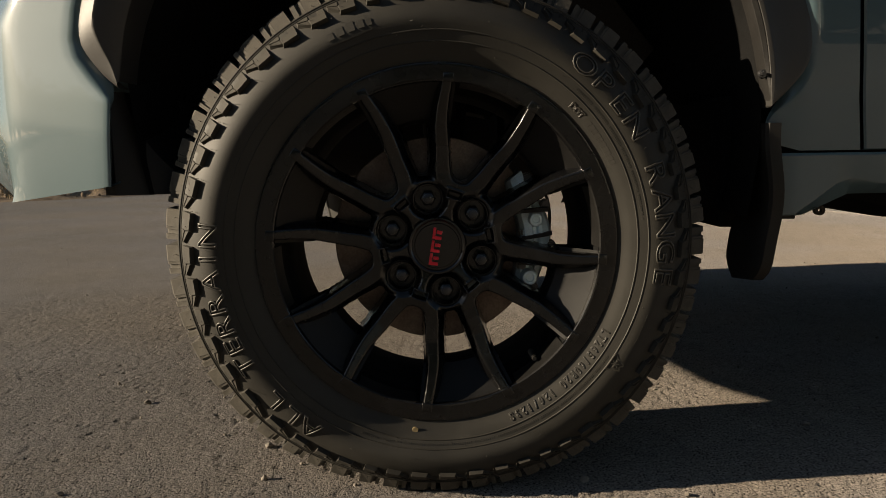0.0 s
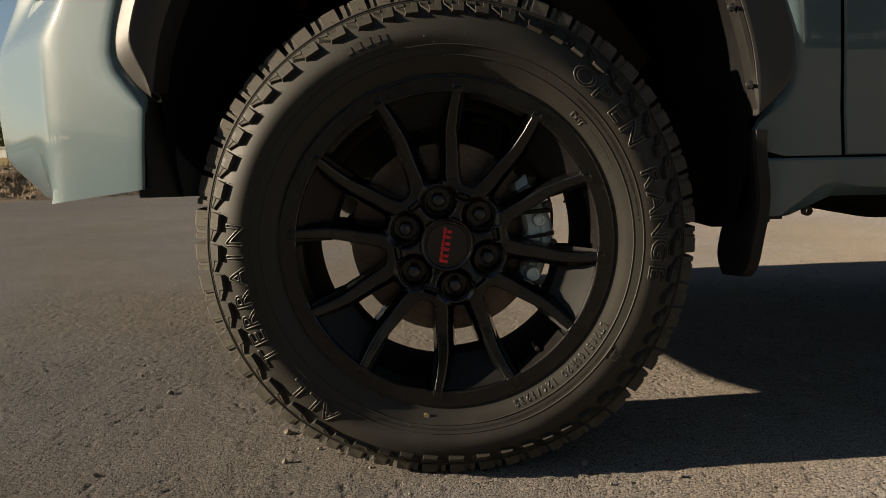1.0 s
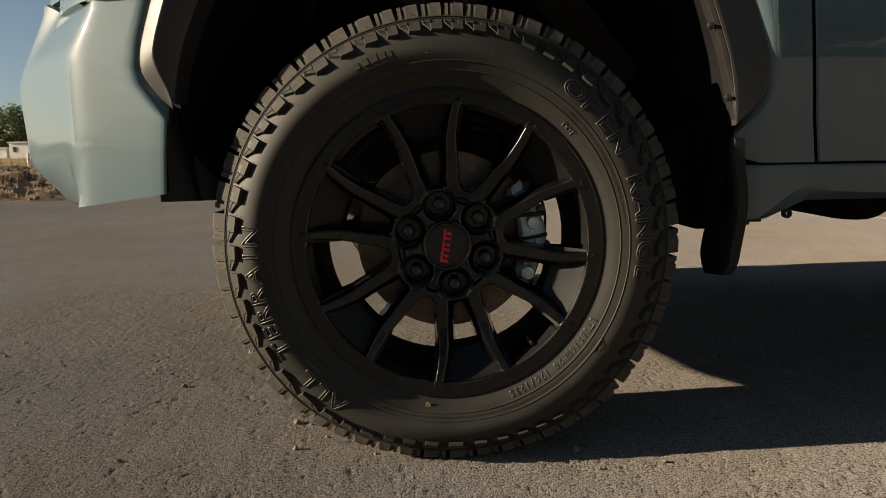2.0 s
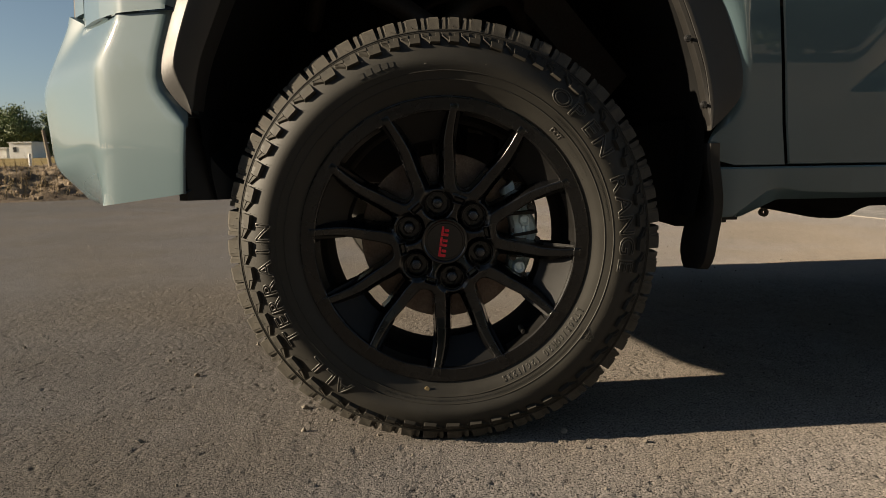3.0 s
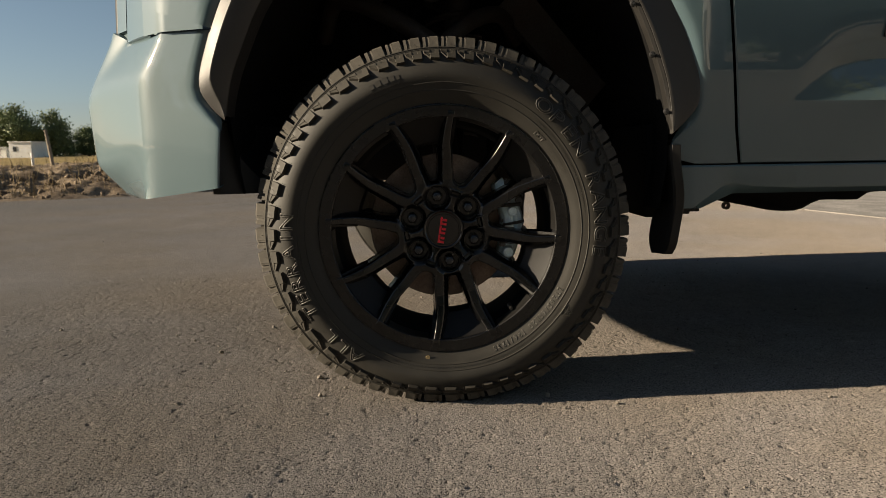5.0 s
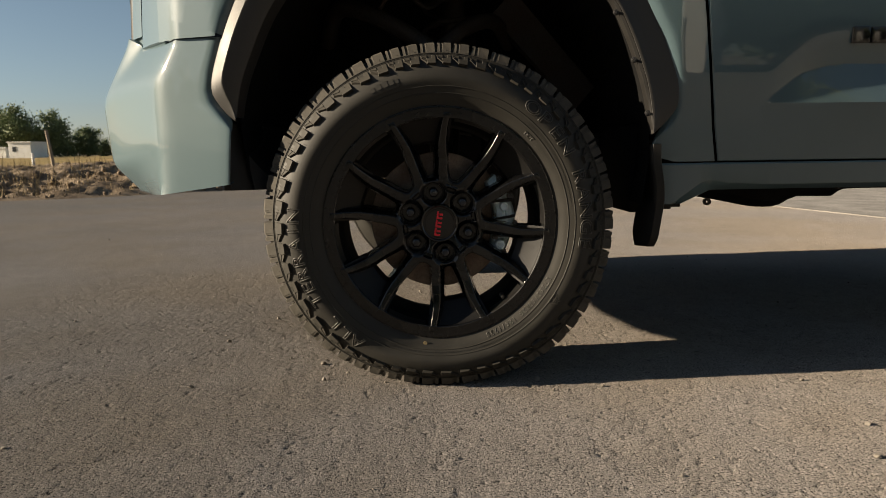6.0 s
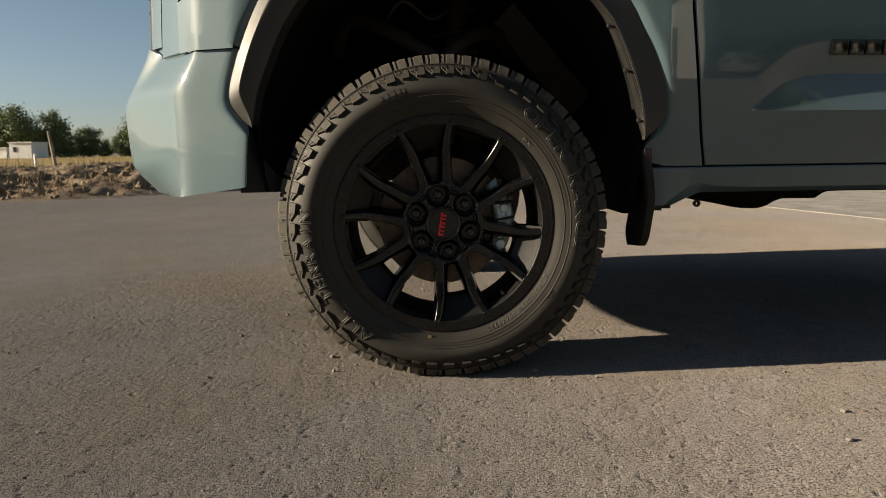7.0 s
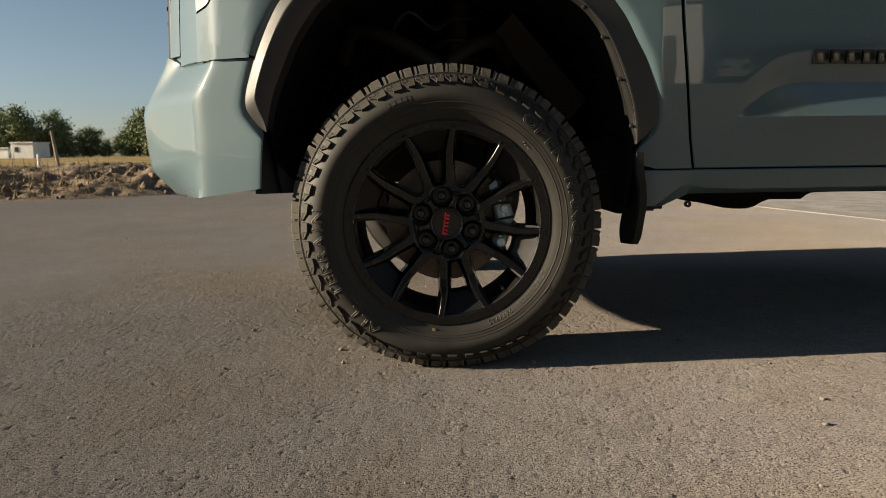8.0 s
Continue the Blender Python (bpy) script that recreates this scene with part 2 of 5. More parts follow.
# ---- the truck ----
truck = new("pickup_truck")
truck.matrix_world = Matrix.Translation((0, 0.12, 0.3885)) @ Matrix.Rotation(radians(1.2), 4, "Z") @ Matrix.Rotation(radians(0.7), 4, "Y") @ Matrix.Translation((0, -0.12, -0.3885))
tagged(truck, "grey-green pickup truck with black wheels, parked on asphalt", "truck")
ZC = 0.3885                       # height of the axle
LX, MID = 3.70, 0.88              # wheelbase; the truck's middle line


def squash(p):
    """The tyre flattens where it bears on the ground, and its wall bulges a little."""
    x, y, z = p
    if z < 0.10:
        k = (0.10 - z) / 0.12
        z = 0.10 - (0.10 - z) * 0.0985 / 0.1235
        y -= 0.027 * k * max(-1.0, min(1.0, (0.12 - y) / 0.10))
    return (x, y, z)


def polar(r, a, y):
    return (r * math.cos(a), y, ZC + r * math.sin(a))


WALL = [(0.255, 0.030), (0.2635, 0.010), (0.267, 0.0055), (0.272, 0.0040), (0.279, 0.0006), (0.2835, -0.0022), (0.290, -0.0055), (0.2955, -0.0078), (0.2962, -0.0090),
        (0.2972, -0.0090), (0.2980, -0.0084), (0.304, -0.0102), (0.3105, -0.0120), (0.3112, -0.0132), (0.3122, -0.0132), (0.3130, -0.0126), (0.319, -0.0142), (0.325, -0.0152), (0.331, -0.0150),
        (0.337, -0.0138), (0.345, -0.0108), (0.355, -0.0058), (0.366, 0.0022), (0.376, 0.0110), (0.3825, 0.0178), (0.3830, 0.0172), (0.3842, 0.0175),
        (0.3847, 0.0190), (0.3858, 0.0191), (0.3863, 0.0182), (0.3874, 0.0186), (0.3880, 0.0210), (0.391, 0.026), (0.3935, 0.036), (0.3960, 0.060), (0.397, 0.122)]


def tyre_skin():
    bm = bmesh.new()
    prof = WALL + [(r, 0.244 - y) for r, y in reversed(WALL[:-1])]
    n = 240
    rows = [[squash(polar(r, 2 * math.pi * k / n, y)) for r, y in prof] for k in range(n)]
    loft(bm, rows, close_v=True)
    return bm


tyre = part("tyre", tyre_skin(), RUBBER, truck, "black all-terrain tyre with raised lettering and chunky shoulder lugs")

# shoulder blocks of uneven pitch, in degrees from the first gap
PITCH = [7.0, 6.4, 5.8, 5.2, 5.5, 5.8, 5.3, 6.7, 7.3, 7.5, 7.3, 6.9, 5.2, 6.2, 7.2, 7.7, 7.7, 7.4, 7.2, 7.0, 7.2, 7.7, 8.5, 7.5, 6.5, 5.7, 6.6] + [5.4, 6.0, 6.6, 7.0, 6.4, 5.8, 5.6] * 4
tot = sum(PITCH)
angles, a_ = [], radians(66.4)
for s_ in PITCH:
    angles.append((a_, s_ / tot * 2 * math.pi))
    a_ += s_ / tot * 2 * math.pi


def wedge(bm, quad_in, quad_out):
    """A block between two quads of the same winding."""
    a = [bm.verts.new(squash(p)) for p in quad_in]
    b = [bm.verts.new(squash(p)) for p in quad_out]
    bm.faces.new(a[::-1])
    bm.faces.new(b)
    for i in range(4):
        bm.faces.new((a[i], a[(i + 1) % 4], b[(i + 1) % 4], b[i]))


def shoulder_block(a0, da, side):
    bm = bmesh.new()

    def yy(y):
        return y if side > 0 else 0.244 - y
    # the long part and the stepped part of a block, seen from the side
    for f0, f1, top, y_low, y_top in ((0.04, 0.54, 0.4115, 0.0205, 0.034), (0.53, 0.90, 0.4100, 0.0232, 0.0390), (0.54, 0.62, 0.4108, 0.0210, 0.0350), (0.74, 0.89, 0.4108, 0.0210, 0.0350)):
        u, v = a0 + f0 * da, a0 + f1 * da
        e = 0.0014 / 0.4 if f0 < 0.1 else 0.0002
        wedge(bm, [polar(0.388, u, yy(y_low)), polar(0.388, v, yy(y_low)), polar(0.388, v, yy(0.075)), polar(0.388, u, yy(0.075))],
              [polar(top - 0.003, u + e, yy(y_top - 0.005)), polar(top - 0.003, v - e * 0.4, yy(y_top - 0.004)), polar(top, v - e * 0.4, yy(0.072)), polar(top, u + e, yy(0.072))])
        wedge(bm, [polar(top - 0.003, u + e, yy(y_top - 0.004)), polar(top - 0.003, v - e * 0.4, yy(y_top - 0.004)), polar(top, v - e * 0.4, yy(0.072)), polar(top, u + e, yy(0.072))],
              [polar(top, u + 1.6 * e, yy(y_top)), polar(top, v - e, yy(y_top)), polar(top + 0.0004, v - e, yy(0.070)), polar(top + 0.0004, u + 1.6 * e, yy(0.070))])
    return bm


def sidewall_lug(a0, da):
    """A bent pad under each block, with a steep inner end, a swept tail and a pit left open in it."""
    bm = bmesh.new()

    def y_at(r):
        return float(np.interp(r, [w[0] for w in WALL], [w[1] for w in WALL]))

    def pad(base, top, h, h2):
        wedge(bm, [polar(r, a0 + f * da, y_at(r) + 0.002) for r, f in base],
              [polar(r, a0 + f * da, y_at(r) - (h if k < 2 else h2)) for k, (r, f) in enumerate(top)])
    pad([(0.3560, 0.02), (0.3575, 0.62), (0.3735, 0.62), (0.3735, 0.00)], [(0.3615, 0.03), (0.3625, 0.52), (0.3735, 0.55), (0.3735, 0.03)], 0.0100, 0.0058)
    pad([(0.3590, 0.58), (0.3700, 0.98), (0.3800, 0.96), (0.3735, 0.58)], [(0.3645, 0.57), (0.3746, 0.90), (0.3795, 0.91), (0.3735, 0.60)], 0.0064, 0.0024)
    pad([(0.3735, 0.00), (0.3735, 0.28), (0.3822, 0.28), (0.3822, 0.02)], [(0.3735, 0.03), (0.3735, 0.25), (0.3815, 0.25), (0.3815, 0.05)], 0.0055, 0.0012)
    pad([(0.3735, 0.56), (0.3800, 0.96), (0.3822, 0.95), (0.3822, 0.52)], [(0.3740, 0.58), (0.3795, 0.91), (0.3815, 0.91), (0.3815, 0.56)], 0.0040, 0.0012)
    return bm


for k, (a0, da) in enumerate(angles):
    part("tread_block", shoulder_block(a0, da, 1), TREAD, tyre, smooth=False)
    part("sidewall_lug", sidewall_lug(a0, da), WALLRUB, tyre, smooth=False)


def inner_tread():
    bm = bmesh.new()
    for a0, da in angles:
        for f0, y0, y1 in ((0.0, 0.086, 0.118), (0.45, 0.126, 0.160), (0.15, 0.172, 0.225)):
            u, v = a0 + f0 * da, a0 + (f0 + 0.78) * da
            wedge(bm, [polar(0.394, u, y0), polar(0.394, v, y0), polar(0.394, v, y1), polar(0.394, u, y1)],
                  [polar(0.4115, u, y0), polar(0.4115, v, y0), polar(0.4115, v, y1), polar(0.4115, u, y1)])
    return bm


tagged(part("tread", inner_tread(), TREAD, tyre, smooth=False), kind="stuff")


# ---- lettering on the sidewall, reading clockwise with the tops outward ----
def letter_bm(char, height, kind, stroke=0.0011):
    """One character as a mesh, centred on its width; kind: outline or solid."""
    cu = bpy.data.curves.new("letter", "FONT")
    cu.body, cu.size, cu.align_x = char, height / 0.72, "CENTER"
    cu.resolution_u = 3
    if kind == "outline":
        cu.fill_mode = "NONE"
        cu.bevel_depth, cu.bevel_resolution = stroke, 1
    else:
        cu.extrude = stroke
    ob = bpy.data.objects.new("letter", cu)
    scene.collection.objects.link(ob)
    dg = bpy.context.evaluated_depsgraph_get()
    bm = bmesh.new()
    bm.from_mesh(ob.evaluated_get(dg).to_mesh())
    bpy.data.objects.remove(ob)
    bpy.data.curves.remove(cu)
    return bm


def wall_y(r):
    return float(np.interp(r, [w[0] for w in WALL], [w[1] for w in WALL]))


def arc_text(text, r, start, end, height, kind, name, label="", lift=0.0008, wide=1.0, stroke=0.0011):
    """text from the angle start to end (degrees, falling: clockwise), its middle at the radius r; each letter a part."""
    for k, ch in enumerate(text):
        if ch == " ":
            continue
        a = radians(start + (end - start) * k / max(1, len(text) - 1))
        bm = letter_bm(ch, height, kind, stroke)
        for _ in range(3):
            long = [e for e in bm.edges if e.calc_length() > height * 0.16]
            if long:
                bmesh.ops.subdivide_edges(bm, edges=long, cuts=1, use_grid_fill=False)
        low, high = min(v.co.y for v in bm.verts), max(v.co.y for v in bm.verts)
        mid_x = (min(v.co.x for v in bm.verts) + max(v.co.x for v in bm.verts)) / 2
        grow = height / (high - low)
        for v in bm.verts:
            u, w = (v.co.x - mid_x) * grow * wide, (v.co.y - low) * grow - height / 2
            v.co = squash(polar(r + w, a - u / r, wall_y(r + w) - lift - v.co.z))
        part(name, bm, LETTER, tyre, label, smooth=False)


arc_text("OPEN RANGE", 0.3370, 51.5, -7.3, 0.0310, "outline", "raised_letter", "raised outlined rubber letter", wide=1.28, stroke=0.0013, lift=0.0012)
arc_text("ALL TERRAIN", 0.3350, 234.5, 176.5, 0.0295, "outline", "raised_letter", wide=1.28, stroke=0.0013, lift=0.0012)
arc_text("LT265/60R20 126/123S", 0.2845, -27.0, -66.5, 0.0115, "outline", "size_mark", wide=0.95, stroke=0.0007)
arc_text("DOT", 0.2845, 46.5, 43.0, 0.0100, "outline", "size_mark", wide=0.95, stroke=0.0006)


def small_print(r, start, end, height, pitch):
    """Print too fine to read: a row of short raised bars."""
    bm = bmesh.new()
    a, k = start, 0
    while a > end:
        w = pitch * (0.5 + 0.35 * ((k * 7) % 5) / 5)
        if (k * 3) % 11:
            lo, hi = r - height / 2, r + height / 2
            u, v = radians(a), radians(a - w)
            wedge(bm, [polar(lo, u, wall_y(lo) + 0.001), polar(lo, v, wall_y(lo) + 0.001), polar(hi, v, wall_y(hi) + 0.001), polar(hi, u, wall_y(hi) + 0.001)],
                  [polar(lo, u, wall_y(lo) - 0.0006), polar(lo, v, wall_y(lo) - 0.0006), polar(hi, v, wall_y(hi) - 0.0006), polar(hi, u, wall_y(hi) - 0.0006)])
        a -= pitch
        k += 1
    return part("fine_print", bm, RUBBER, tyre, smooth=False)


small_print(0.3040, -32, -112, 0.0030, 0.62)
small_print(0.3040, 50, 8, 0.0030, 0.62)
small_print(0.2845, 41.5, 24, 0.0080, 1.5)
small_print(0.3360, -14.5, -25, 0.0150, 3.2)


def badge_outline():
    """A small peaked maker's mark, drawn as plain bars."""
    bm = bmesh.new()
    for r0, r1, f0, f1 in ((0.323, 0.326, 118.0, 106.0), (0.330, 0.340, 117.2, 115.6), (0.330, 0.342, 114.6, 112.9), (0.330, 0.343, 112.0, 110.2), (0.330, 0.341, 109.4, 107.8), (0.330, 0.339, 107.0, 105.9)):
        u, v = radians(f0), radians(f1)
        wedge(bm, [polar(r0, u, wall_y(r0) + 0.001), polar(r0, v, wall_y(r0) + 0.001), polar(r1, v, wall_y(r1) + 0.001), polar(r1, u, wall_y(r1) + 0.001)],
              [polar(r0, u, wall_y(r0) - 0.0012), polar(r0, v, wall_y(r0) - 0.0012), polar(r1, v, wall_y(r1) - 0.0012), polar(r1, u, wall_y(r1) - 0.0012)])
    return part("maker_mark", bm, RUBBER, tyre, smooth=False)


badge_outline()


def winter_mark(mid, r):
    """A peaked outline with a six-armed star in it, moulded on the wall."""
    bm = bmesh.new()

    def bar(p, q, w):
        d = np.array(q) - np.array(p)
        n_ = np.array([-d[1], d[0]]) / np.linalg.norm(d) * w / 2
        quad = [np.array(p) + n_, np.array(q) + n_, np.array(q) - n_, np.array(p) - n_]
        at = lambda k, lift: polar(r + k[1], radians(mid) - k[0] / r, wall_y(r + k[1]) - lift)
        wedge(bm, [at(k, -0.001) for k in quad], [at(k, 0.0013) for k in quad])
    for p, q in (((-0.014, -0.010), (0.014, -0.010)), ((-0.014, -0.010), (-0.004, 0.010)), ((-0.004, 0.010), (0.001, 0.005)), ((0.001, 0.005), (0.005, 0.009)), ((0.005, 0.009), (0.014, -0.010))):
        bar(p, q, 0.0018)
    for a in (0, 60, 120):
        c, k = math.cos(radians(a)) * 0.0062, math.sin(radians(a)) * 0.0062
        bar((-c, -0.003 - k), (c, -0.003 + k), 0.0014)
    return part("winter_mark", bm, LETTER, tyre, smooth=False)


winter_mark(-33.3, 0.3225)


def vent_hairs():
    """The fine rubber hairs that moulding leaves on lugs, blocks and wall."""
    r0 = random.Random(11)
    bm = bmesh.new()
    for a0, da in angles:
        for r, f in ((0.3600, 0.95), (0.3690, 0.45), (0.3800, 0.40), (0.3770, 0.85), (0.3925, 0.30)):
            if r0.random() < 0.25:
                continue
            a = a0 + (f + r0.uniform(-0.05, 0.05)) * da
            y = wall_y(min(r, 0.388)) - (0.0060 if r < 0.385 else 0.0)
            tip = (r + r0.uniform(-0.004, 0.004), a + r0.uniform(-0.012, 0.012), y - r0.uniform(0.004, 0.009))
            base = [bm.verts.new(squash(polar(r + dr, a + dd, y + 0.003))) for dr, dd in ((-0.0005, -0.0014), (0.0005, 0.0), (-0.0005, 0.0014))]
            top = bm.verts.new(squash(polar(*tip)))
            for i in range(3):
                bm.faces.new((base[i], base[(i + 1) % 3], top))
    for _ in range(70):
        r, a = r0.uniform(0.276, 0.345), r0.uniform(0, 6.283)
        y = wall_y(r)
        base = [bm.verts.new(squash(polar(r + dr, a + dd, y + 0.001))) for dr, dd in ((-0.0005, -0.0016), (0.0005, 0.0), (-0.0005, 0.0016))]
        top = bm.verts.new(squash(polar(r + r0.uniform(-0.005, 0.005), a + r0.uniform(-0.02, 0.02), y - r0.uniform(0.002, 0.005))))
        for i in range(3):
            bm.faces.new((base[i], base[(i + 1) % 3], top))
    return tagged(part("vent_hairs", bm, WALLRUB, tyre, smooth=False), kind="stuff")


vent_hairs()
bm = bmesh.new()
bmesh.ops.create_cone(bm, cap_ends=True, segments=20, radius1=0.0048, radius2=0.0046, depth=0.0016,
                      matrix=Matrix.Translation(polar(0.2835, radians(-97.0), wall_y(0.2835) - 0.0006)) @ Matrix.Rotation(radians(90), 4, "X"))
part("paint_dot", bm, YELLOW, tyre, "yellow balance dot")

# ---- the rim: barrel, twelve spokes in six forks, pocket panels, hub ----
def turned(bm, prof, n=160, mapping=None):
    rows = [[polar(r, 2 * math.pi * k / n, y) for r, y in prof] for k in range(n)]
    return loft(bm, rows, close_v=True)


bm = bmesh.new()
turned(bm, [(0.2600, 0.020), (0.2690, 0.008), (0.2696, 0.004), (0.2686, 0.0022), (0.2668, 0.0018), (0.2640, 0.0020), (0.2600, 0.0022), (0.2560, 0.0024), (0.2490, 0.0027), (0.2442, 0.0030),
            (0.2428, 0.0042), (0.2420, 0.0075), (0.2440, 0.0140), (0.2520, 0.0160)], 192)
rim = part("rim", bm, ALLOY, truck, "satin black six-lug alloy rim with twelve forked spokes", sharp=32)
bm = bmesh.new()
turned(bm, [(0.2480, 0.0130), (0.2432, 0.0112), (0.2425, 0.024), (0.2415, 0.040), (0.2395, 0.060), (0.2330, 0.066), (0.2300, 0.072), (0.2290, 0.084), (0.2260, 0.120), (0.2260, 0.160), (0.2360, 0.185),
            (0.2400, 0.215), (0.2600, 0.235), (0.2660, 0.242), (0.262, 0.246), (0.248, 0.235), (0.240, 0.222), (0.2420, 0.200), (0.2400, 0.190), (0.2290, 0.160), (0.2290, 0.120), (0.2330, 0.085), (0.2420, 0.060), (0.2480, 0.040)], 160)
part("barrel", bm, LINER, rim, "dull black inner barrel", sharp=28)

FORK = 11.0          # middle of one open window, degrees
HALF = [(0.060, 0.0085), (0.085, 0.0160), (0.105, 0.0245), (0.122, 0.0318), (0.142, 0.0385), (0.165, 0.0470), (0.188, 0.0550), (0.215, 0.0608), (0.240, 0.0645), (0.2565, 0.0668)]   # radius, offset from the fork's axis


def union(a, b, k):
    """Two outlines (distance from the edge, negative inside) joined with a fillet."""
    h = np.clip(0.5 + 0.5 * (b - a) / k, 0, 1)
    return b + (a - b) * h - k * h * (1 - h)


def rise(lo, hi, x):
    t = np.clip((x - lo) / (hi - lo), 0, 1)
    return t * t * (3 - 2 * t)


def fork(base):
    """One cast fork of the rim: a broad root at the hub with a slot in it, two arms that part round an open window,
    half a collar round the nut on either side, rounded edges, steep walls to the window, sloped ones to the pockets."""
    nr, na = 150, 132
    r, a = np.meshgrid(np.linspace(0.0440, 0.2475, nr), np.radians(np.linspace(-30, 30, na)), indexing="ij")
    u, v = r * np.cos(a), np.abs(r * np.sin(a))
    path = smooth_line(HALF, 80)
    off = np.interp(r, path[:, 0], path[:, 1])
    lean = np.cos(np.arctan(np.gradient(np.interp(np.linspace(0.044, 0.2475, nr), path[:, 0], path[:, 1]), 0.2035 / (nr - 1))))[:, None]
    width = np.interp(r, (0.060, 0.092, 0.105, 0.142, 0.188, 0.225, 0.2475), (0.0078, 0.0102, 0.0108, 0.0098, 0.0086, 0.0078, 0.0075))
    arm = np.abs(v - off) * lean - width
    root = np.maximum(u - 0.1010, (v - off) * lean)
    nut = np.hypot(u - 0.0722 * math.cos(radians(30)), v - 0.0722 * math.sin(radians(30)))
    edge = union(union(arm, root, 0.008), union(r - 0.0720, nut - 0.0285, 0.010), 0.007)
    top = np.interp(r, (0.044, 0.060, 0.085, 0.110, 0.150, 0.190, 0.225, 0.2475), (0.0300, 0.0275, 0.0240, 0.0245, 0.0215, 0.0140, 0.0062, 0.0016))
    top = top + 0.0075 * rise(0.034, 0.024, nut) * rise(0.112, 0.085, r)
    pocket = rise(-0.002, 0.004, (v - off) * lean)          # towards the closed pocket or the open window
    bevel = 0.0030 * np.clip((edge + 0.0030) / 0.0030, 0, 1) ** 2
    past = np.maximum(edge, 0)
    wall = np.where(past < 0.0070, past * 1.9, 0.0133 + (past - 0.0070) * 16) * pocket + past * 14 * (1 - pocket)
    slot = rise(0.0012, -0.0006, np.maximum(np.abs(u - 0.0814) - 0.0046, v - 0.0102))
    brim = rise(0.0050, 0.0030, np.maximum(np.abs(u - 0.0814) - 0.0046, v - 0.0102)) * rise(0.0, 0.0012, np.maximum(np.abs(u - 0.0814) - 0.0046, v - 0.0102))
    y = top + bevel + wall + 0.013 * slot - 0.0012 * brim + 0.034 * rise(0.0236, 0.0212, nut)
    ang = a + radians(base)
    co = np.stack([r * np.cos(ang), np.minimum(y, 0.080), ZC + r * np.sin(ang)], -1).reshape(-1, 3)
    keep = (y < 0.078)
    faces = []
    for i in range(nr - 1):
        for j in range(na - 1):
            if keep[i, j] or keep[i + 1, j] or keep[i, j + 1] or keep[i + 1, j + 1]:
                q = i * na + j
                faces.append((q, q + 1, q + na + 1, q + na))
    me = bpy.data.meshes.new("forked_spoke")
    me.from_pydata(co.tolist(), [], faces)
    bm = bmesh.new()
    bm.from_mesh(me)
    bpy.data.meshes.remove(me)
    bmesh.ops.delete(bm, geom=[w for w in bm.verts if not w.link_faces], context="VERTS")
    # hooked tips that run up onto the ring
    for s in (1, -1):
        b = radians(base) + s * math.asin(0.0655 / 0.2490)
        box(bm, 0.2415, 0.2550, 0.0004, 0.020, -0.0078, 0.0078, 0.0016, Matrix.Translation((0, 0, ZC)) @ Matrix.Rotation(-b, 4, "Y"))
    return part("forked_spoke", bm, ALLOY, rim, sharp=180)


def pocket_panel(mid):
    """The sloping panel that closes the outer half of a pocket, with a raised lip."""
    bm = bmesh.new()
    rows = []
    for r, y in ((0.186, 0.082), (0.189, 0.052), (0.1905, 0.0465), (0.193, 0.0440), (0.208, 0.0345), (0.2250, 0.0235), (0.2395, 0.0125), (0.2418, 0.0108), (0.2430, 0.0060), (0.2440, 0.0030), (0.2462, 0.0022)):
        rows.append([polar(r, radians(mid + f), y + 0.0015 * (f / 17) ** 2) for f in np.linspace(-17.5, 17.5, 15)])
    loft(bm, rows)
    return part("spoke_panel", bm, PANEL, rim, sharp=25)


def window_sill(mid):
    """The ring's inner shoulder at the foot of an open window."""
    bm = bmesh.new()
    rows = [[polar(r, radians(mid + f), y) for f in np.linspace(-11, 11, 9)] for r, y in ((0.2445, 0.0028), (0.2422, 0.0045), (0.2412, 0.0090), (0.2385, 0.028), (0.2375, 0.036), (0.2400, 0.040))]
    loft(bm, rows)
    return part("window_sill", bm, PANEL, rim, sharp=25)


def lug_cup(a):
    """A dark cup round each nut."""
    bm = bmesh.new()
    m = Matrix.Translation(polar(0.0722, a, 0)) @ Matrix.Rotation(radians(90), 4, "X")
    n = 32
    rows = [[m @ Vector((r * math.cos(2 * math.pi * k / n), r * math.sin(2 * math.pi * k / n), -y)) for r, y in ((0.0245, 0.060), (0.0242, 0.0330), (0.0234, 0.0300), (0.0224, 0.0288), (0.0212, 0.0290), (0.0204, 0.0310), (0.0196, 0.058), (0.002, 0.058))] for k in range(n)]
    loft(bm, rows, close_v=True)
    return part("lug_seat", bm, ALLOY, rim)


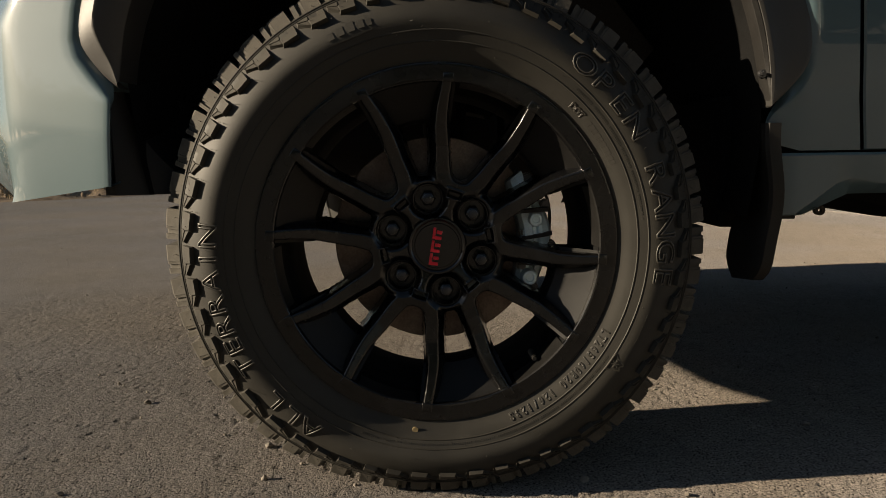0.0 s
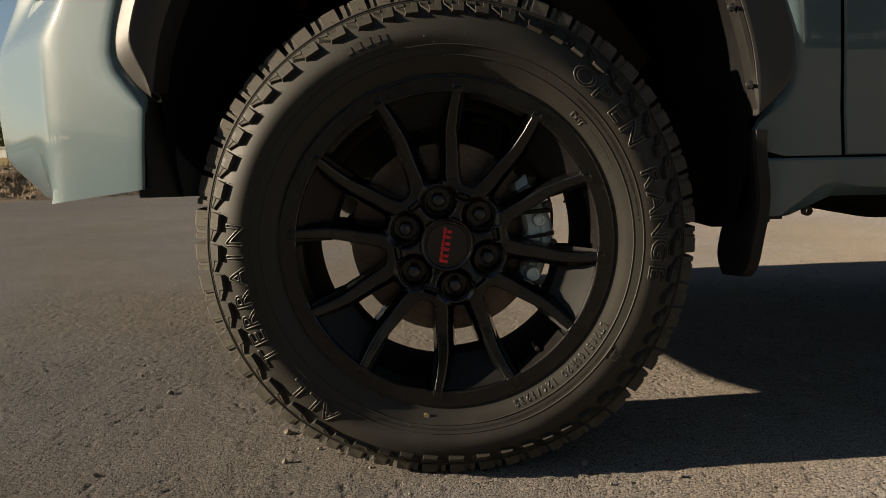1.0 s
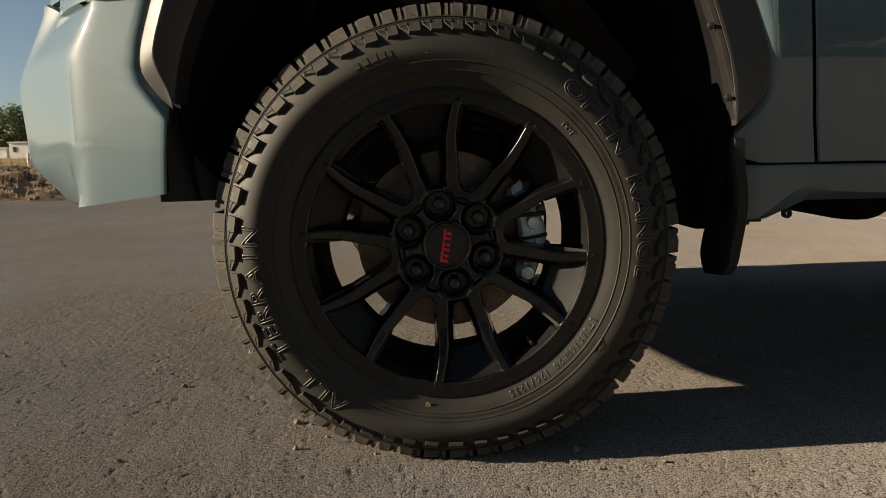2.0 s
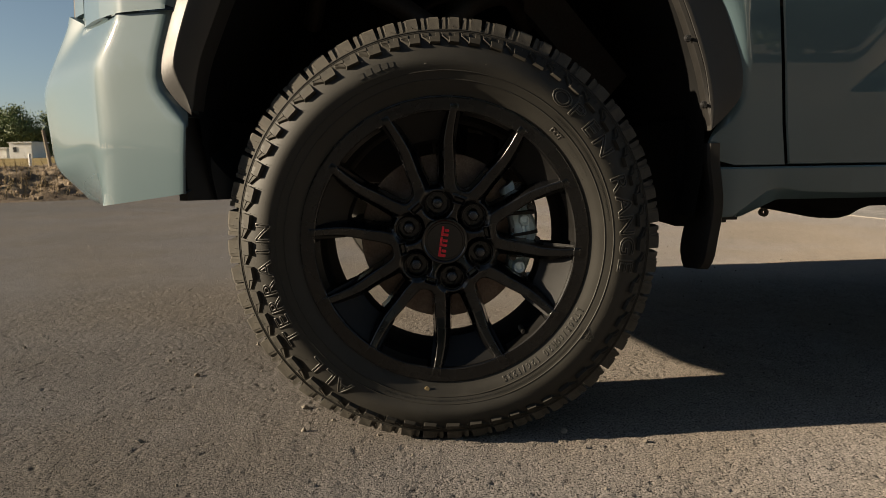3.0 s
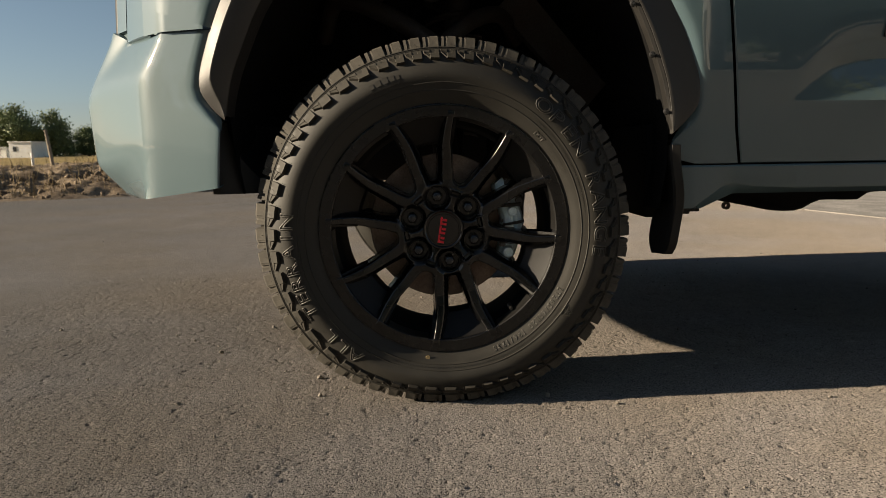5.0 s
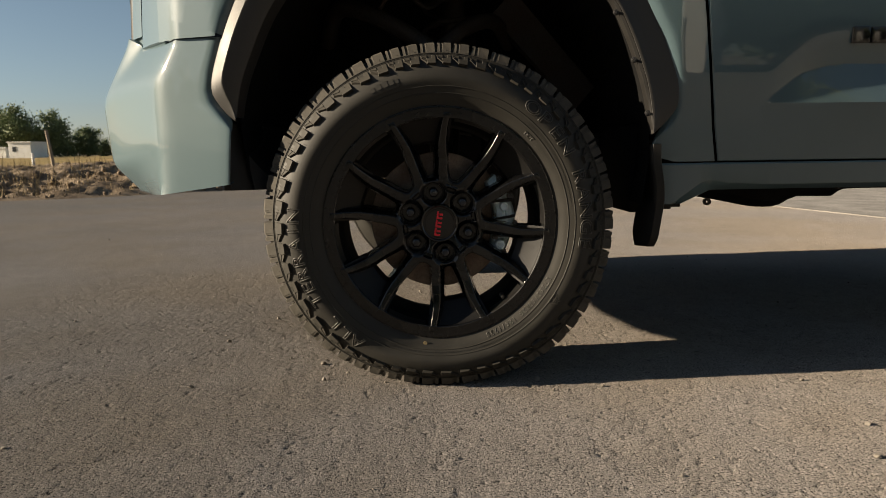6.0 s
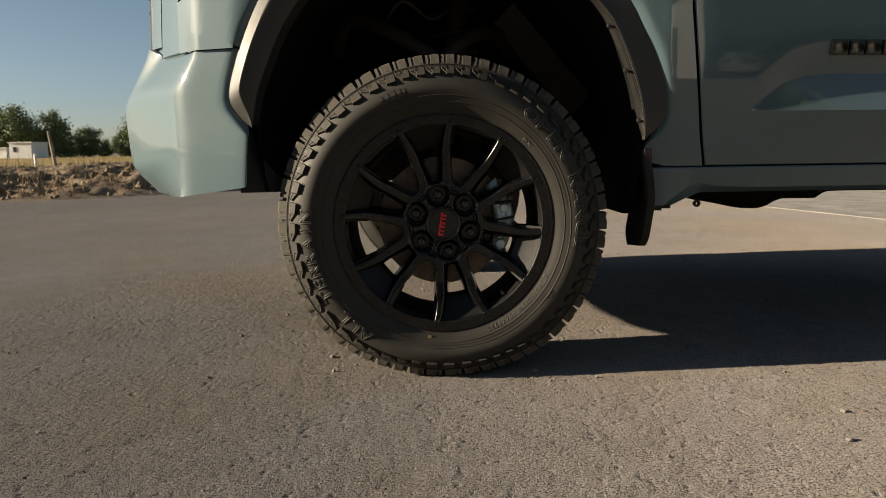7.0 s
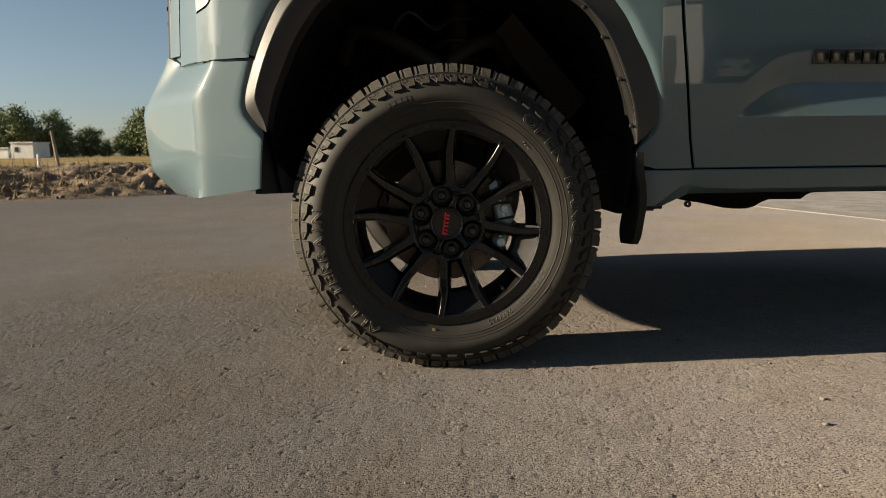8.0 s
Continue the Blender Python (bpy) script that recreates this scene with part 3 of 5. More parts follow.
def lug_nut(a):
    """A closed hexagonal nut with a bright domed end."""
    bm = bmesh.new()
    m = Matrix.Translation(polar(0.0722, a, 0)) @ Matrix.Rotation(radians(90), 4, "X")
    rows = []
    for r, y, hexed in ((0.0112, 0.058, 1), (0.0112, 0.0370, 1), (0.0104, 0.0350, 0.5), (0.0088, 0.0337, 0), (0.0074, 0.0331, 0)):
        row = []
        for k in range(36):
            t = 2 * math.pi * k / 36
            h = 1 + hexed * (0.93 / max(0.866, math.cos((t % (math.pi / 3)) - math.pi / 6)) - 1)
            row.append(m @ Vector((r * h * math.cos(t), r * h * math.sin(t), -y)))
        rows.append(row)
    loft(bm, rows, close_u=True)
    nut = part("lug_nut", bm, GLOSS, rim, "black lug nut", sharp=25)
    bm = bmesh.new()
    loft(bm, [[m @ Vector((r * math.cos(t), r * math.sin(t), -y)) for t in np.linspace(0, 2 * math.pi, 24, endpoint=False)] for r, y in ((0.0074, 0.0332), (0.0070, 0.0316), (0.0058, 0.0307), (0.0030, 0.0303), (0.0003, 0.0302))], close_u=True)
    part("nut_end", bm, LUG, nut)


for k in range(6):
    mid = FORK + 60 * k
    fork(mid)
    window_sill(mid)
    pocket_panel(mid + 30)
    lug_cup(radians(mid + 30))
    lug_nut(radians(mid + 30))

bm = bmesh.new()
turned(bm, [(0.0440, 0.040), (0.0440, 0.0235), (0.0430, 0.0220), (0.0405, 0.0218), (0.0385, 0.0235), (0.0375, 0.0265), (0.0345, 0.0265), (0.0340, 0.0250), (0.0335, 0.0245), (0.0200, 0.0243), (0.0005, 0.0242)], 96)
cap = part("centre_cap", bm, GLOSS, rim, "gloss black centre cap with a red emblem", sharp=25)
# the red emblem: three alike groups of plain bars, turned by the wheel's rest position
bm = bmesh.new()
m = Matrix.Translation((-0.0015, 0, ZC)) @ Matrix.Rotation(radians(-82), 4, "Y") @ Matrix.Rotation(radians(0), 4, "X")
for x0, x1, z0, z1 in [(x + a, x + b, c, d) for x in (-0.0265, -0.0085, 0.0095) for a, b, c, d in ((0, 0.0150, 0.0040, 0.0075), (0, 0.0034, -0.0062, 0.0040), (0.0080, 0.0114, -0.0062, 0.0015))]:
    box(bm, x0 * 1.1 - 0.0006, x1 * 1.1 + 0.0006, 0.0205, 0.0250, z0 * 0.95 - 0.0005, z1 * 0.95 + 0.0005, 0.0005, m)
bm.normal_update()
emblem = part("emblem", bm, RED, rim, "red raised emblem")
bm = bmesh.new()
mv = Matrix.Translation(polar(0.232, radians(-49.5), 0.040)) @ Matrix.Rotation(radians(90), 4, "X")
bmesh.ops.create_cone(bm, cap_ends=True, segments=20, radius1=0.0052, radius2=0.0045, depth=0.034, matrix=mv)
bmesh.ops.create_cone(bm, cap_ends=True, segments=20, radius1=0.0036, radius2=0.0030, depth=0.006, matrix=mv @ Matrix.Translation((0, 0, 0.019)))
part("valve_stem", bm, TRIM, rim, "black rubber valve stem")

# ---- brake behind the spokes ----
bm = bmesh.new()
turned(bm, [(0.030, 0.085), (0.095, 0.085), (0.100, 0.090), (0.100, 0.108), (0.104, 0.112), (0.1645, 0.112), (0.1660, 0.1135), (0.1660, 0.138), (0.1645, 0.1395), (0.05, 0.1395)], 120)
disc = part("brake_disc", bm, IRON, truck, "brown-grey iron brake disc", sharp=25)


def caliper():
    """Cast body: a broad bridge with rounded shoulders and a sunk waist along its middle."""
    bm = bmesh.new()
    rows = []
    for d in np.linspace(40, -32, 37):
        e = 1 - abs((d - 4) / 36) ** 4
        a = radians(d)
        swell = 0.5 + 0.5 * math.cos(radians((d - 4) * 10))
        r0, r1 = 0.132 + 0.012 * (1 - e), 0.179 + 0.005 * swell - 0.012 * (1 - e)
        f = 0.072 - 0.007 * swell + 0.014 * (1 - e)
        rows.append([polar(r0, a, 0.108), polar(r0 + 0.002, a, f + 0.010), polar(r0 + 0.008, a, f + 0.002), polar(r0 + 0.020, a, f), polar(r0 + 0.0225, a, f + 0.006), polar(r0 + 0.028, a, f + 0.007), polar(r0 + 0.0305, a, f + 0.001),
                     polar(r1 - 0.016, a, f - 0.001), polar(r1 - 0.006, a, f + 0.006), polar(r1, a, f + 0.022), polar(r1 + 0.002, a, 0.150), polar(r0, a, 0.150)])
    g = loft(bm, rows, close_u=True)
    bm.faces.new(g[0])
    bm.faces.new(g[-1])
    return part("brake_caliper", bm, CALIPER, truck, "pale grey cast brake caliper", sharp=30)


cal = caliper()
for d, r, rad in ((28, 0.158, 0.0125), (13, 0.160, 0.0110), (-8, 0.160, 0.0110), (-21, 0.158, 0.0125)):
    bm = bmesh.new()
    m = Matrix.Translation(polar(r, radians(d), 0)) @ Matrix.Rotation(radians(90), 4, "X")
    prof = ((rad * 1.15, 0.074), (rad, 0.0635), (rad * 0.86, 0.0605), (rad * 0.55, 0.0600), (rad * 0.45, 0.0625), (0.0004, 0.0625))
    loft(bm, [[m @ Vector((q * math.cos(t), q * math.sin(t), -y)) for t in np.linspace(0, 2 * math.pi, 28, endpoint=False)] for q, y in prof], close_u=True)
    part("piston_boss", bm, CALIPER, cal)
for d, r in ((35, 0.174), (19, 0.181), (-26, 0.173), (-2, 0.182), (6, 0.140), (24, 0.142), (-16, 0.142)):
    bm = bmesh.new()
    m = Matrix.Translation(polar(r, radians(d), 0.076)) @ Matrix.Rotation(radians(90), 4, "X")
    bmesh.ops.create_cone(bm, cap_ends=True, segments=6, radius1=0.0068, radius2=0.0064, depth=0.010, matrix=m)
    bmesh.ops.create_cone(bm, cap_ends=True, segments=18, radius1=0.0090, radius2=0.0088, depth=0.003, matrix=m @ Matrix.Translation((0, 0, -0.004)))
    part("caliper_bolt", bm, LUG, cal)
for d, lean in ((20.5, -4), (2.5, 2), (-14.5, 4)):
    bm = bmesh.new()
    rows = [[polar(0.134 + 0.048 * t + q * 0.0022, radians(d + lean * t + 1.2 * p), 0.0625 + 0.004 * abs(t - 0.5) + k * 0.004) for q, p, k in ((-1, -1, 1), (0, -0.8, -1), (0, 0.8, -1), (1, 1, 1))] for t in np.linspace(0, 1, 9)]
    loft(bm, rows, close_u=True)
    part("caliper_rib", bm, TRIM, cal)
bm = bmesh.new()
rows = []
for t in np.linspace(0, 1, 24):
    a = radians(33 - 62 * t)
    c = (0.1860 + 0.004 * math.sin(t * 9), a, 0.092)
    rows.append([polar(c[0] + 0.0026 * math.cos(q), c[1], c[2] + 0.0026 * math.sin(q)) for q in np.linspace(0, 2 * math.pi, 8, endpoint=False)])
loft(bm, rows, close_u=True)
part("fluid_pipe", bm, STEEL, cal, "thin dark pipe along the caliper")


# ---- body panels ----
def side_y(x, z):
    """Depth of the truck's near flank."""
    y = -0.002 + (0.030 * ((0.86 - z) / 0.33) ** 1.7 if z < 0.86 else 0.07 * (z - 0.86) ** 2)
    y *= 1 - 0.6 * step(0.3, -0.3, x)
    y += 0.103 * max(0.0, min(x, 1.6) - 0.55)
    front = float(np.interp(z, (0.70, 0.80, 0.88, 0.95, 1.05), (-0.515, -0.500, -0.487, -0.475, -0.465)))
    if x < front:
        y += 0.32 * (front - x)
    if x < -0.585:
        y += 0.62 * (-0.585 - x) ** 2 / (-0.570 - x)
    return y


# four lines round the arch: the painted edge, the trim's outer edge, its crest and its inner edge
ARCH_OUT = smooth_line([(-0.467, 0.610), (-0.494, 0.638), (-0.520, 0.671), (-0.526, 0.698), (-0.519, 0.741), (-0.502, 0.794), (-0.477, 0.863), (-0.450, 0.915), (-0.425, 0.956), (-0.370, 1.022), (-0.28, 1.075), (-0.15, 1.105), (0.02, 1.112),
                        (0.19, 1.105), (0.32, 1.068), (0.400, 1.012), (0.454, 0.946), (0.483, 0.906), (0.511, 0.850), (0.533, 0.804), (0.550, 0.743), (0.558, 0.691), (0.558, 0.643), (0.540, 0.611), (0.514, 0.587), (0.501, 0.574)], 130)
FLARE_OUT = smooth_line([(-0.461, 0.628), (-0.483, 0.649), (-0.506, 0.682), (-0.511, 0.703), (-0.508, 0.731), (-0.496, 0.773), (-0.474, 0.837), (-0.444, 0.905), (-0.413, 0.957), (-0.355, 1.018), (-0.27, 1.062), (-0.14, 1.091), (0.02, 1.098),
                         (0.18, 1.091), (0.31, 1.054), (0.390, 1.004), (0.446, 0.946), (0.470, 0.906), (0.504, 0.835), (0.529, 0.769), (0.546, 0.717), (0.551, 0.676), (0.546, 0.646), (0.523, 0.616), (0.497, 0.590)], 130)
CREST = smooth_line([(-0.458, 0.634), (-0.464, 0.661), (-0.474, 0.685), (-0.481, 0.709), (-0.480, 0.724), (-0.469, 0.764), (-0.444, 0.832), (-0.409, 0.904), (-0.377, 0.950), (-0.320, 1.005), (-0.24, 1.045), (-0.12, 1.070), (0.02, 1.070),
                     (0.15, 1.055), (0.25, 1.020), (0.318, 0.970), (0.352, 0.942), (0.393, 0.900), (0.417, 0.867), (0.444, 0.814), (0.466, 0.758), (0.485, 0.696), (0.496, 0.640), (0.4945, 0.592)], 130)
ARCH_IN = smooth_line([(-0.456, 0.637), (-0.449, 0.680), (-0.436, 0.728), (-0.414, 0.781), (-0.388, 0.839), (-0.361, 0.885), (-0.315, 0.945), (-0.25, 0.990), (-0.15, 1.020), (0.02, 1.030),
                       (0.15, 1.018), (0.25, 0.992), (0.340, 0.945), (0.385, 0.900), (0.409, 0.869), (0.436, 0.814), (0.458, 0.758), (0.478, 0.696), (0.489, 0.629), (0.492, 0.590)], 130)
STRIP = smooth_line([(0.240, 1.000), (0.325, 0.948), (0.375, 0.903), (0.400, 0.857), (0.430, 0.791), (0.458, 0.713), (0.479, 0.640), (0.494, 0.587)], 60)


def weighted(p, q, f):
    return [p[0] + (q[0] - p[0]) * f, p[1] + (q[1] - p[1]) * f]


def flare_bm():
    """Moulded arch trim: a rise to a crest, a broad face, a lip that turns in."""
    bm = bmesh.new()
    rows = []
    # which line, which next line, how far, depth at the front and at the rear
    for a, b, f, y0, y1 in ((FLARE_OUT, CREST, -0.06, 0.035, 0.020), (FLARE_OUT, CREST, 0.0, -0.0060, -0.001), (FLARE_OUT, CREST, 0.05, -0.0090, -0.003), (FLARE_OUT, CREST, 0.12, -0.0115, -0.004), (FLARE_OUT, CREST, 0.50, -0.0225, -0.0085),
                            (FLARE_OUT, CREST, 0.90, -0.0325, -0.0150), (FLARE_OUT, CREST, 0.98, -0.0345, -0.0170), (CREST, ARCH_IN, 0.06, -0.0345, -0.0178), (CREST, ARCH_IN, 0.40, -0.0300, -0.0180),
                            (CREST, ARCH_IN, 0.90, -0.0215, -0.0170), (CREST, ARCH_IN, 1.0, -0.0165, -0.0150), (CREST, ARCH_IN, 1.03, -0.006, -0.010), (CREST, ARCH_IN, 1.05, 0.05, 0.006)):
        row = []
        for o, i in zip(a, b):
            x, z = weighted(o, i, f)
            thin = 1 - 0.55 * step(0.74, 0.62, z) if x < 0 else 1
            dy = y0 + (y1 - y0) * step(-0.25, 0.25, x)
            row.append((x, (dy * thin * 0.72 if dy < 0 else dy) + 0.010, z))
        rows.append(row)
    loft(bm, rows)
    return bm


flare = part("wheel_arch_trim", flare_bm(), FLARE, truck, "matt black plastic wheel arch trim", sharp=30)
bm = bmesh.new()
inner = smooth_line([p for p in ARCH_IN if p[0] > 0.235 and p[1] < 1.01], 60)
loft(bm, [[(x + (sx - x) * f, y, z + (sz - z) * f) for (x, z), (sx, sz) in zip(inner, STRIP)] for f, y in ((-0.05, 0.0008), (0.08, -0.0010), (0.50, 0.0016), (0.56, 0.0035), (0.56, 0.030))])
part("arch_flange", bm, TRIM, flare, "folded inner edge of the trim", sharp=25)
for x, z in ((0.400, 0.858), (0.443, 0.754), (0.477, 0.636), (0.350, 0.932)):
    bm = bmesh.new()
    bmesh.ops.create_cone(bm, cap_ends=True, segments=14, radius1=0.0072, radius2=0.0056, depth=0.004, matrix=Matrix.Translation((x + 0.003, 0.004, z)) @ Matrix.Rotation(radians(90), 4, "X"))
    bmesh.ops.create_cone(bm, cap_ends=True, segments=8, radius1=0.0034, radius2=0.0028, depth=0.007, matrix=Matrix.Translation((x + 0.001, 0.000, z)) @ Matrix.Rotation(radians(90), 4, "X"))
    part("trim_clip", bm, LUG, flare, "grey push clip")


def cut(poly, c, a):
    """Where the ray from c at the angle a leaves the polygon."""
    d = (math.cos(a), math.sin(a))
    best = None
    for p, q in zip(poly, poly[1:] + poly[:1]):
        e = (q[0] - p[0], q[1] - p[1])
        den = d[0] * e[1] - d[1] * e[0]
        if abs(den) < 1e-12:
            continue
        w = (p[0] - c[0], p[1] - c[1])
        t = (w[0] * e[1] - w[1] * e[0]) / den
        u = (w[0] * d[1] - w[1] * d[0]) / den
        if t > 0 and -1e-9 <= u <= 1 + 1e-9 and (best is None or t > best):
            best = t
    return (c[0] + best * d[0], c[1] + best * d[1])


DOOR_CUT = [(0.588, 1.16), (0.592, 1.05), (0.598, 0.946), (0.603, 0.885), (0.614, 0.794), (0.626, 0.700), (0.639, 0.600), (0.6535, 0.5245)]


def arch_panel(poly, lo_a, hi_a, y_of, arch=ARCH_OUT, shift=0.0):
    """A flank panel round a wheel arch, with a painted step down to the trim."""
    bm = bmesh.new()
    c = (0.02 + shift, 0.66)
    ang = [math.atan2(z - c[1], x + shift - c[0]) for x, z in arch]
    ang = [a if a > -math.pi / 2 else a + 2 * math.pi for a in ang]
    rad = [math.hypot(x + shift - c[0], z - c[1]) for x, z in arch]
    order = np.argsort(ang)
    ang, rad = np.array(ang)[order], np.array(rad)[order]
    want = set(np.linspace(lo_a, hi_a, 150))
    for x, z in poly:
        a = math.atan2(z - c[1], x - c[0])
        a = a if a > -math.pi / 2 else a + 2 * math.pi
        if lo_a < a < hi_a:
            want.add(a)
    rows = []
    for a in sorted(want):
        r = float(np.interp(a, ang, rad))
        o = cut(poly, c, a)
        ro = math.hypot(o[0] - c[0], o[1] - c[1])
        row = []
        k_ = min(1.0, max(0.0, (a - ang[0]) / 0.10))
        for rr, dy in ((r - 0.022, 0.0105), (r - 0.0130, 0.0050), (r - 0.0050, 0.0018), (r - 0.001, 0.0007), (r + 0.003, 0.0001), (r + 0.0115, 0.0)):
            rr = min(rr if rr > r else r - (r - rr) * k_, ro)
            x, z = c[0] + rr * math.cos(a), c[1] + rr * math.sin(a)
            row.append((x, y_of(x, z) + dy, z))
        for f in np.linspace(0.09, 1.0, 11):
            rr = max(r + 0.0115, r + 0.0115 + (ro - r - 0.0115) * f)
            x, z = c[0] + rr * math.cos(a), c[1] + rr * math.sin(a)
            row.append((x, y_of(x, z), z))
        x, z = row[-1][0], row[-1][2]
        row.append((x - 0.004 * math.cos(a), row[-1][1] + 0.010, z - 0.004 * math.sin(a)))
        rows.append(row)
    loft(bm, rows)
    return bm


poly = [(-0.653, 0.8165), (-0.653, 1.15)] + [(x - 0.003, z) for x, z in DOOR_CUT] + [(0.45, 0.5245)]
fender_bm = arch_panel(poly, math.atan2(-0.1355, 0.53) + 0.001, math.pi - math.atan2(0.159, 0.50), side_y)
slope = 0.159 / 0.50
loft(fender_bm, [[(x, side_y(x, z), z) for x in np.linspace(-0.653, -0.494, 30) for z in [0.8165 + f * max(0.0006, 0.66 + (0.02 - x) * slope - 0.8165)]] for f in (0, 0.04, 0.2, 0.5, 1.0)])
fender = part("fender", fender_bm, PAINT, truck, "grey-green painted front fender", sharp=24)

# bumper: columns run from the wheel arch round the corner to the middle of the nose
def col(table, z):
    zs, vs = zip(*sorted(table))
    return float(np.interp(z, zs, vs))


EDGE = [(0.830, -0.489), (0.816, -0.494), (0.794, -0.502), (0.741, -0.519), (0.698, -0.526), (0.671, -0.520), (0.638, -0.494), (0.610, -0.467), (0.572, -0.470), (0.485, -0.478)]
# facet corners at the top, the shoulder kink, the lower break and the bottom
FACETS = [[(-0.5980, 0.040, 0.8158), (-0.6540, 0.054, 0.7280), (-0.6530, 0.046, 0.5830), (-0.6600, 0.052, 0.4600)],
          [(-0.7440, 0.208, 0.8210), (-0.8290, 0.233, 0.7270), (-0.8250, 0.236, 0.5330), (-0.7700, 0.265, 0.4490)],
          [(-0.7500, 0.216, 0.8300), (-0.8350, 0.240, 0.7275), (-0.8310, 0.243, 0.5320), (-0.7760, 0.270, 0.4490)],
          [(-0.7920, 0.240, 0.8500), (-0.9090, 0.310, 0.7000), (-0.8950, 0.310, 0.5280), (-0.8250, 0.320, 0.4560)],
          [(-0.8750, 0.480, 0.8520), (-0.9700, 0.540, 0.7000), (-0.9560, 0.540, 0.5280), (-0.8800, 0.540, 0.4560)],
          [(-0.9200, MID, 0.8520), (-0.9950, MID, 0.7000), (-0.9800, MID, 0.5280), (-0.9100, MID, 0.4560)]]


def bumper_bm():
    bm = bmesh.new()
    rows = []
    edge_z = (0.8160, 0.7250, 0.5600, 0.4850)
    for k, n in ((0, 11), (1, 19), (2, 9)):
        for i in range(n + (k == 2)):
            t = i / n
            z = edge_z[k] + (edge_z[k + 1] - edge_z[k]) * t
            pts = [tuple(np.array(c[k]) + (np.array(c[k + 1]) - np.array(c[k])) * t) for c in FACETS]
            x0 = col(EDGE, z)
            y0 = pts[0][1] + 0.004 - 0.34 * (x0 - pts[0][0])
            k_ = step(0.600, 0.640, z)
            row = [(x0 - 0.004 + 0.026 * k_, y0 + 0.016 - 0.004 * k_, z), (x0 - 0.001 + 0.0135 * k_, y0 + 0.007, z), (x0 + 0.0003 + 0.0047 * k_, y0 + 0.0028, z), (x0 - 0.001, y0 + 0.0020, z), (x0 - 0.005, y0 + 0.0022, z)]
            pts = [(x0, y0, z)] + pts
            for j, m in enumerate((9, 14, 2, 8, 14, 16)):
                for q in range(m):
                    f = (q + 0.6) / m if j == 0 else q / m
                    row.append(tuple(np.array(pts[j]) + (np.array(pts[j + 1]) - np.array(pts[j])) * f))
            row.append(pts[-1])
            rows.append(row)
    # round the breaks between the facets, most towards the nose
    g = np.array(rows)
    keep = np.interp(g[:, :, 0], (-0.70, -0.62, -0.56), (1.0, 0.55, 0.0))[1:-1, 6:-1, None]
    for _ in range(9):
        mean = (g[:-2, 6:-1] + g[2:, 6:-1] + g[1:-1, 5:-2] + g[1:-1, 7:]) / 4
        g[1:-1, 6:-1] += 0.6 * keep * (mean - g[1:-1, 6:-1])
    rows = [[tuple(p) for p in row] for row in g]
    last, first = rows[-1], rows[0]
    rows.append([(x + 0.02 * step(-0.6, -0.75, x), y + 0.03, z + 0.004) for x, y, z in last])
    rows.append([(x + 0.06 * step(-0.6, -0.75, x), y + 0.07, z + 0.05) for x, y, z in last])
    rows.insert(0, [(x + 0.003, y + 0.004, z + 0.0012) for x, y, z in first])
    rows.insert(0, [(x + 0.05, y + 0.05, z + 0.0015) for x, y, z in first])
    loft(bm, rows)
    return bm


bumper = part("front_bumper", bumper_bm(), PAINT, truck, "faceted grey-green painted front bumper corner", sharp=60)

# strip of dark trim under the bumper, and the tow-side valance
bm = bmesh.new()
rows = []
for t in np.linspace(0, 1, 12):
    x = -0.74 + 0.37 * t
    y = 0.24 - 0.16 * t
    z = 0.500 - 0.034 * t
    rows.append([(x, y, z), (x + 0.01, y + 0.10, z - 0.006), (x + 0.02, y + 0.35, z + 0.014), (x + 0.02, y + 0.35, z + 0.05), (x, y + 0.02, z + 0.05)])
loft(bm, rows, close_u=True)
part("under_tray", bm, LINER, truck, "black plastic tray below the bumper")

# front corner above the bumper: fender tip, lamp side, grille surround
def corner_panel(cols, z0, z1):
    bm = bmesh.new()
    rows = []
    for z in [z0, z0 + 0.0195] + list(np.linspace(z0 + 0.0225, z1, 6)):
        inward = 0.03 * (z - z0) ** 2 + 0.007 * step(z0 + 0.022, z0 + 0.020, z)
        row = [(x + inward, y + inward + 0.10 * max(0, z - 0.82), z) for x, y in cols]
        row = [(row[0][0] + 0.004, row[0][1] + 0.02, z)] + row + [(row[-1][0] + 0.02, row[-1][1] + 0.012, z)]
        rows.append(row)
    loft(bm, rows)
    return bm


bm = bmesh.new()
loft(bm, [[(-0.560, 0.050, z), (-0.645, 0.100, z), (-0.735, 0.215, z), (-0.785, 0.275, z)] for z in (0.775, 0.80, 0.826)])
part("corner_filler", bm, PAINT, truck)
part("fender_tip", corner_panel([(-0.6500, 0.0910), (-0.700, 0.146), (-0.7405, 0.1990)], 0.7985, 1.15), PAINT, truck, sharp=20)
part("grille_surround", corner_panel([(-0.7448, 0.205), (-0.766, 0.227), (-0.787, 0.252)], 0.828, 1.15), PAINT, truck, sharp=20)
bm = bmesh.new()
loft(bm, [[(-0.7870, 0.254 + 0.10 * (z - 0.82), z), (-0.7905, 0.256 + 0.10 * (z - 0.82), z), (-0.804, 0.279 + 0.10 * (z - 0.82), z), (-0.804, 0.295 + 0.10 * (z - 0.82), z)] for z in (0.846, 0.90, 1.15)])
part("grille_edge", bm, TRIM, truck, "grey satin edge of the grille")
bm = bmesh.new()
rows = [[(-0.802 - 0.10 * math.sin(f * math.pi / 2), 0.294 + (MID - 0.294) * f, z) for f in np.linspace(0, 1, 12)] for z in np.linspace(0.832, 1.15, 8)]
loft(bm, rows)
grille = part("grille", bm, GLOSS, truck, "black honeycomb grille")
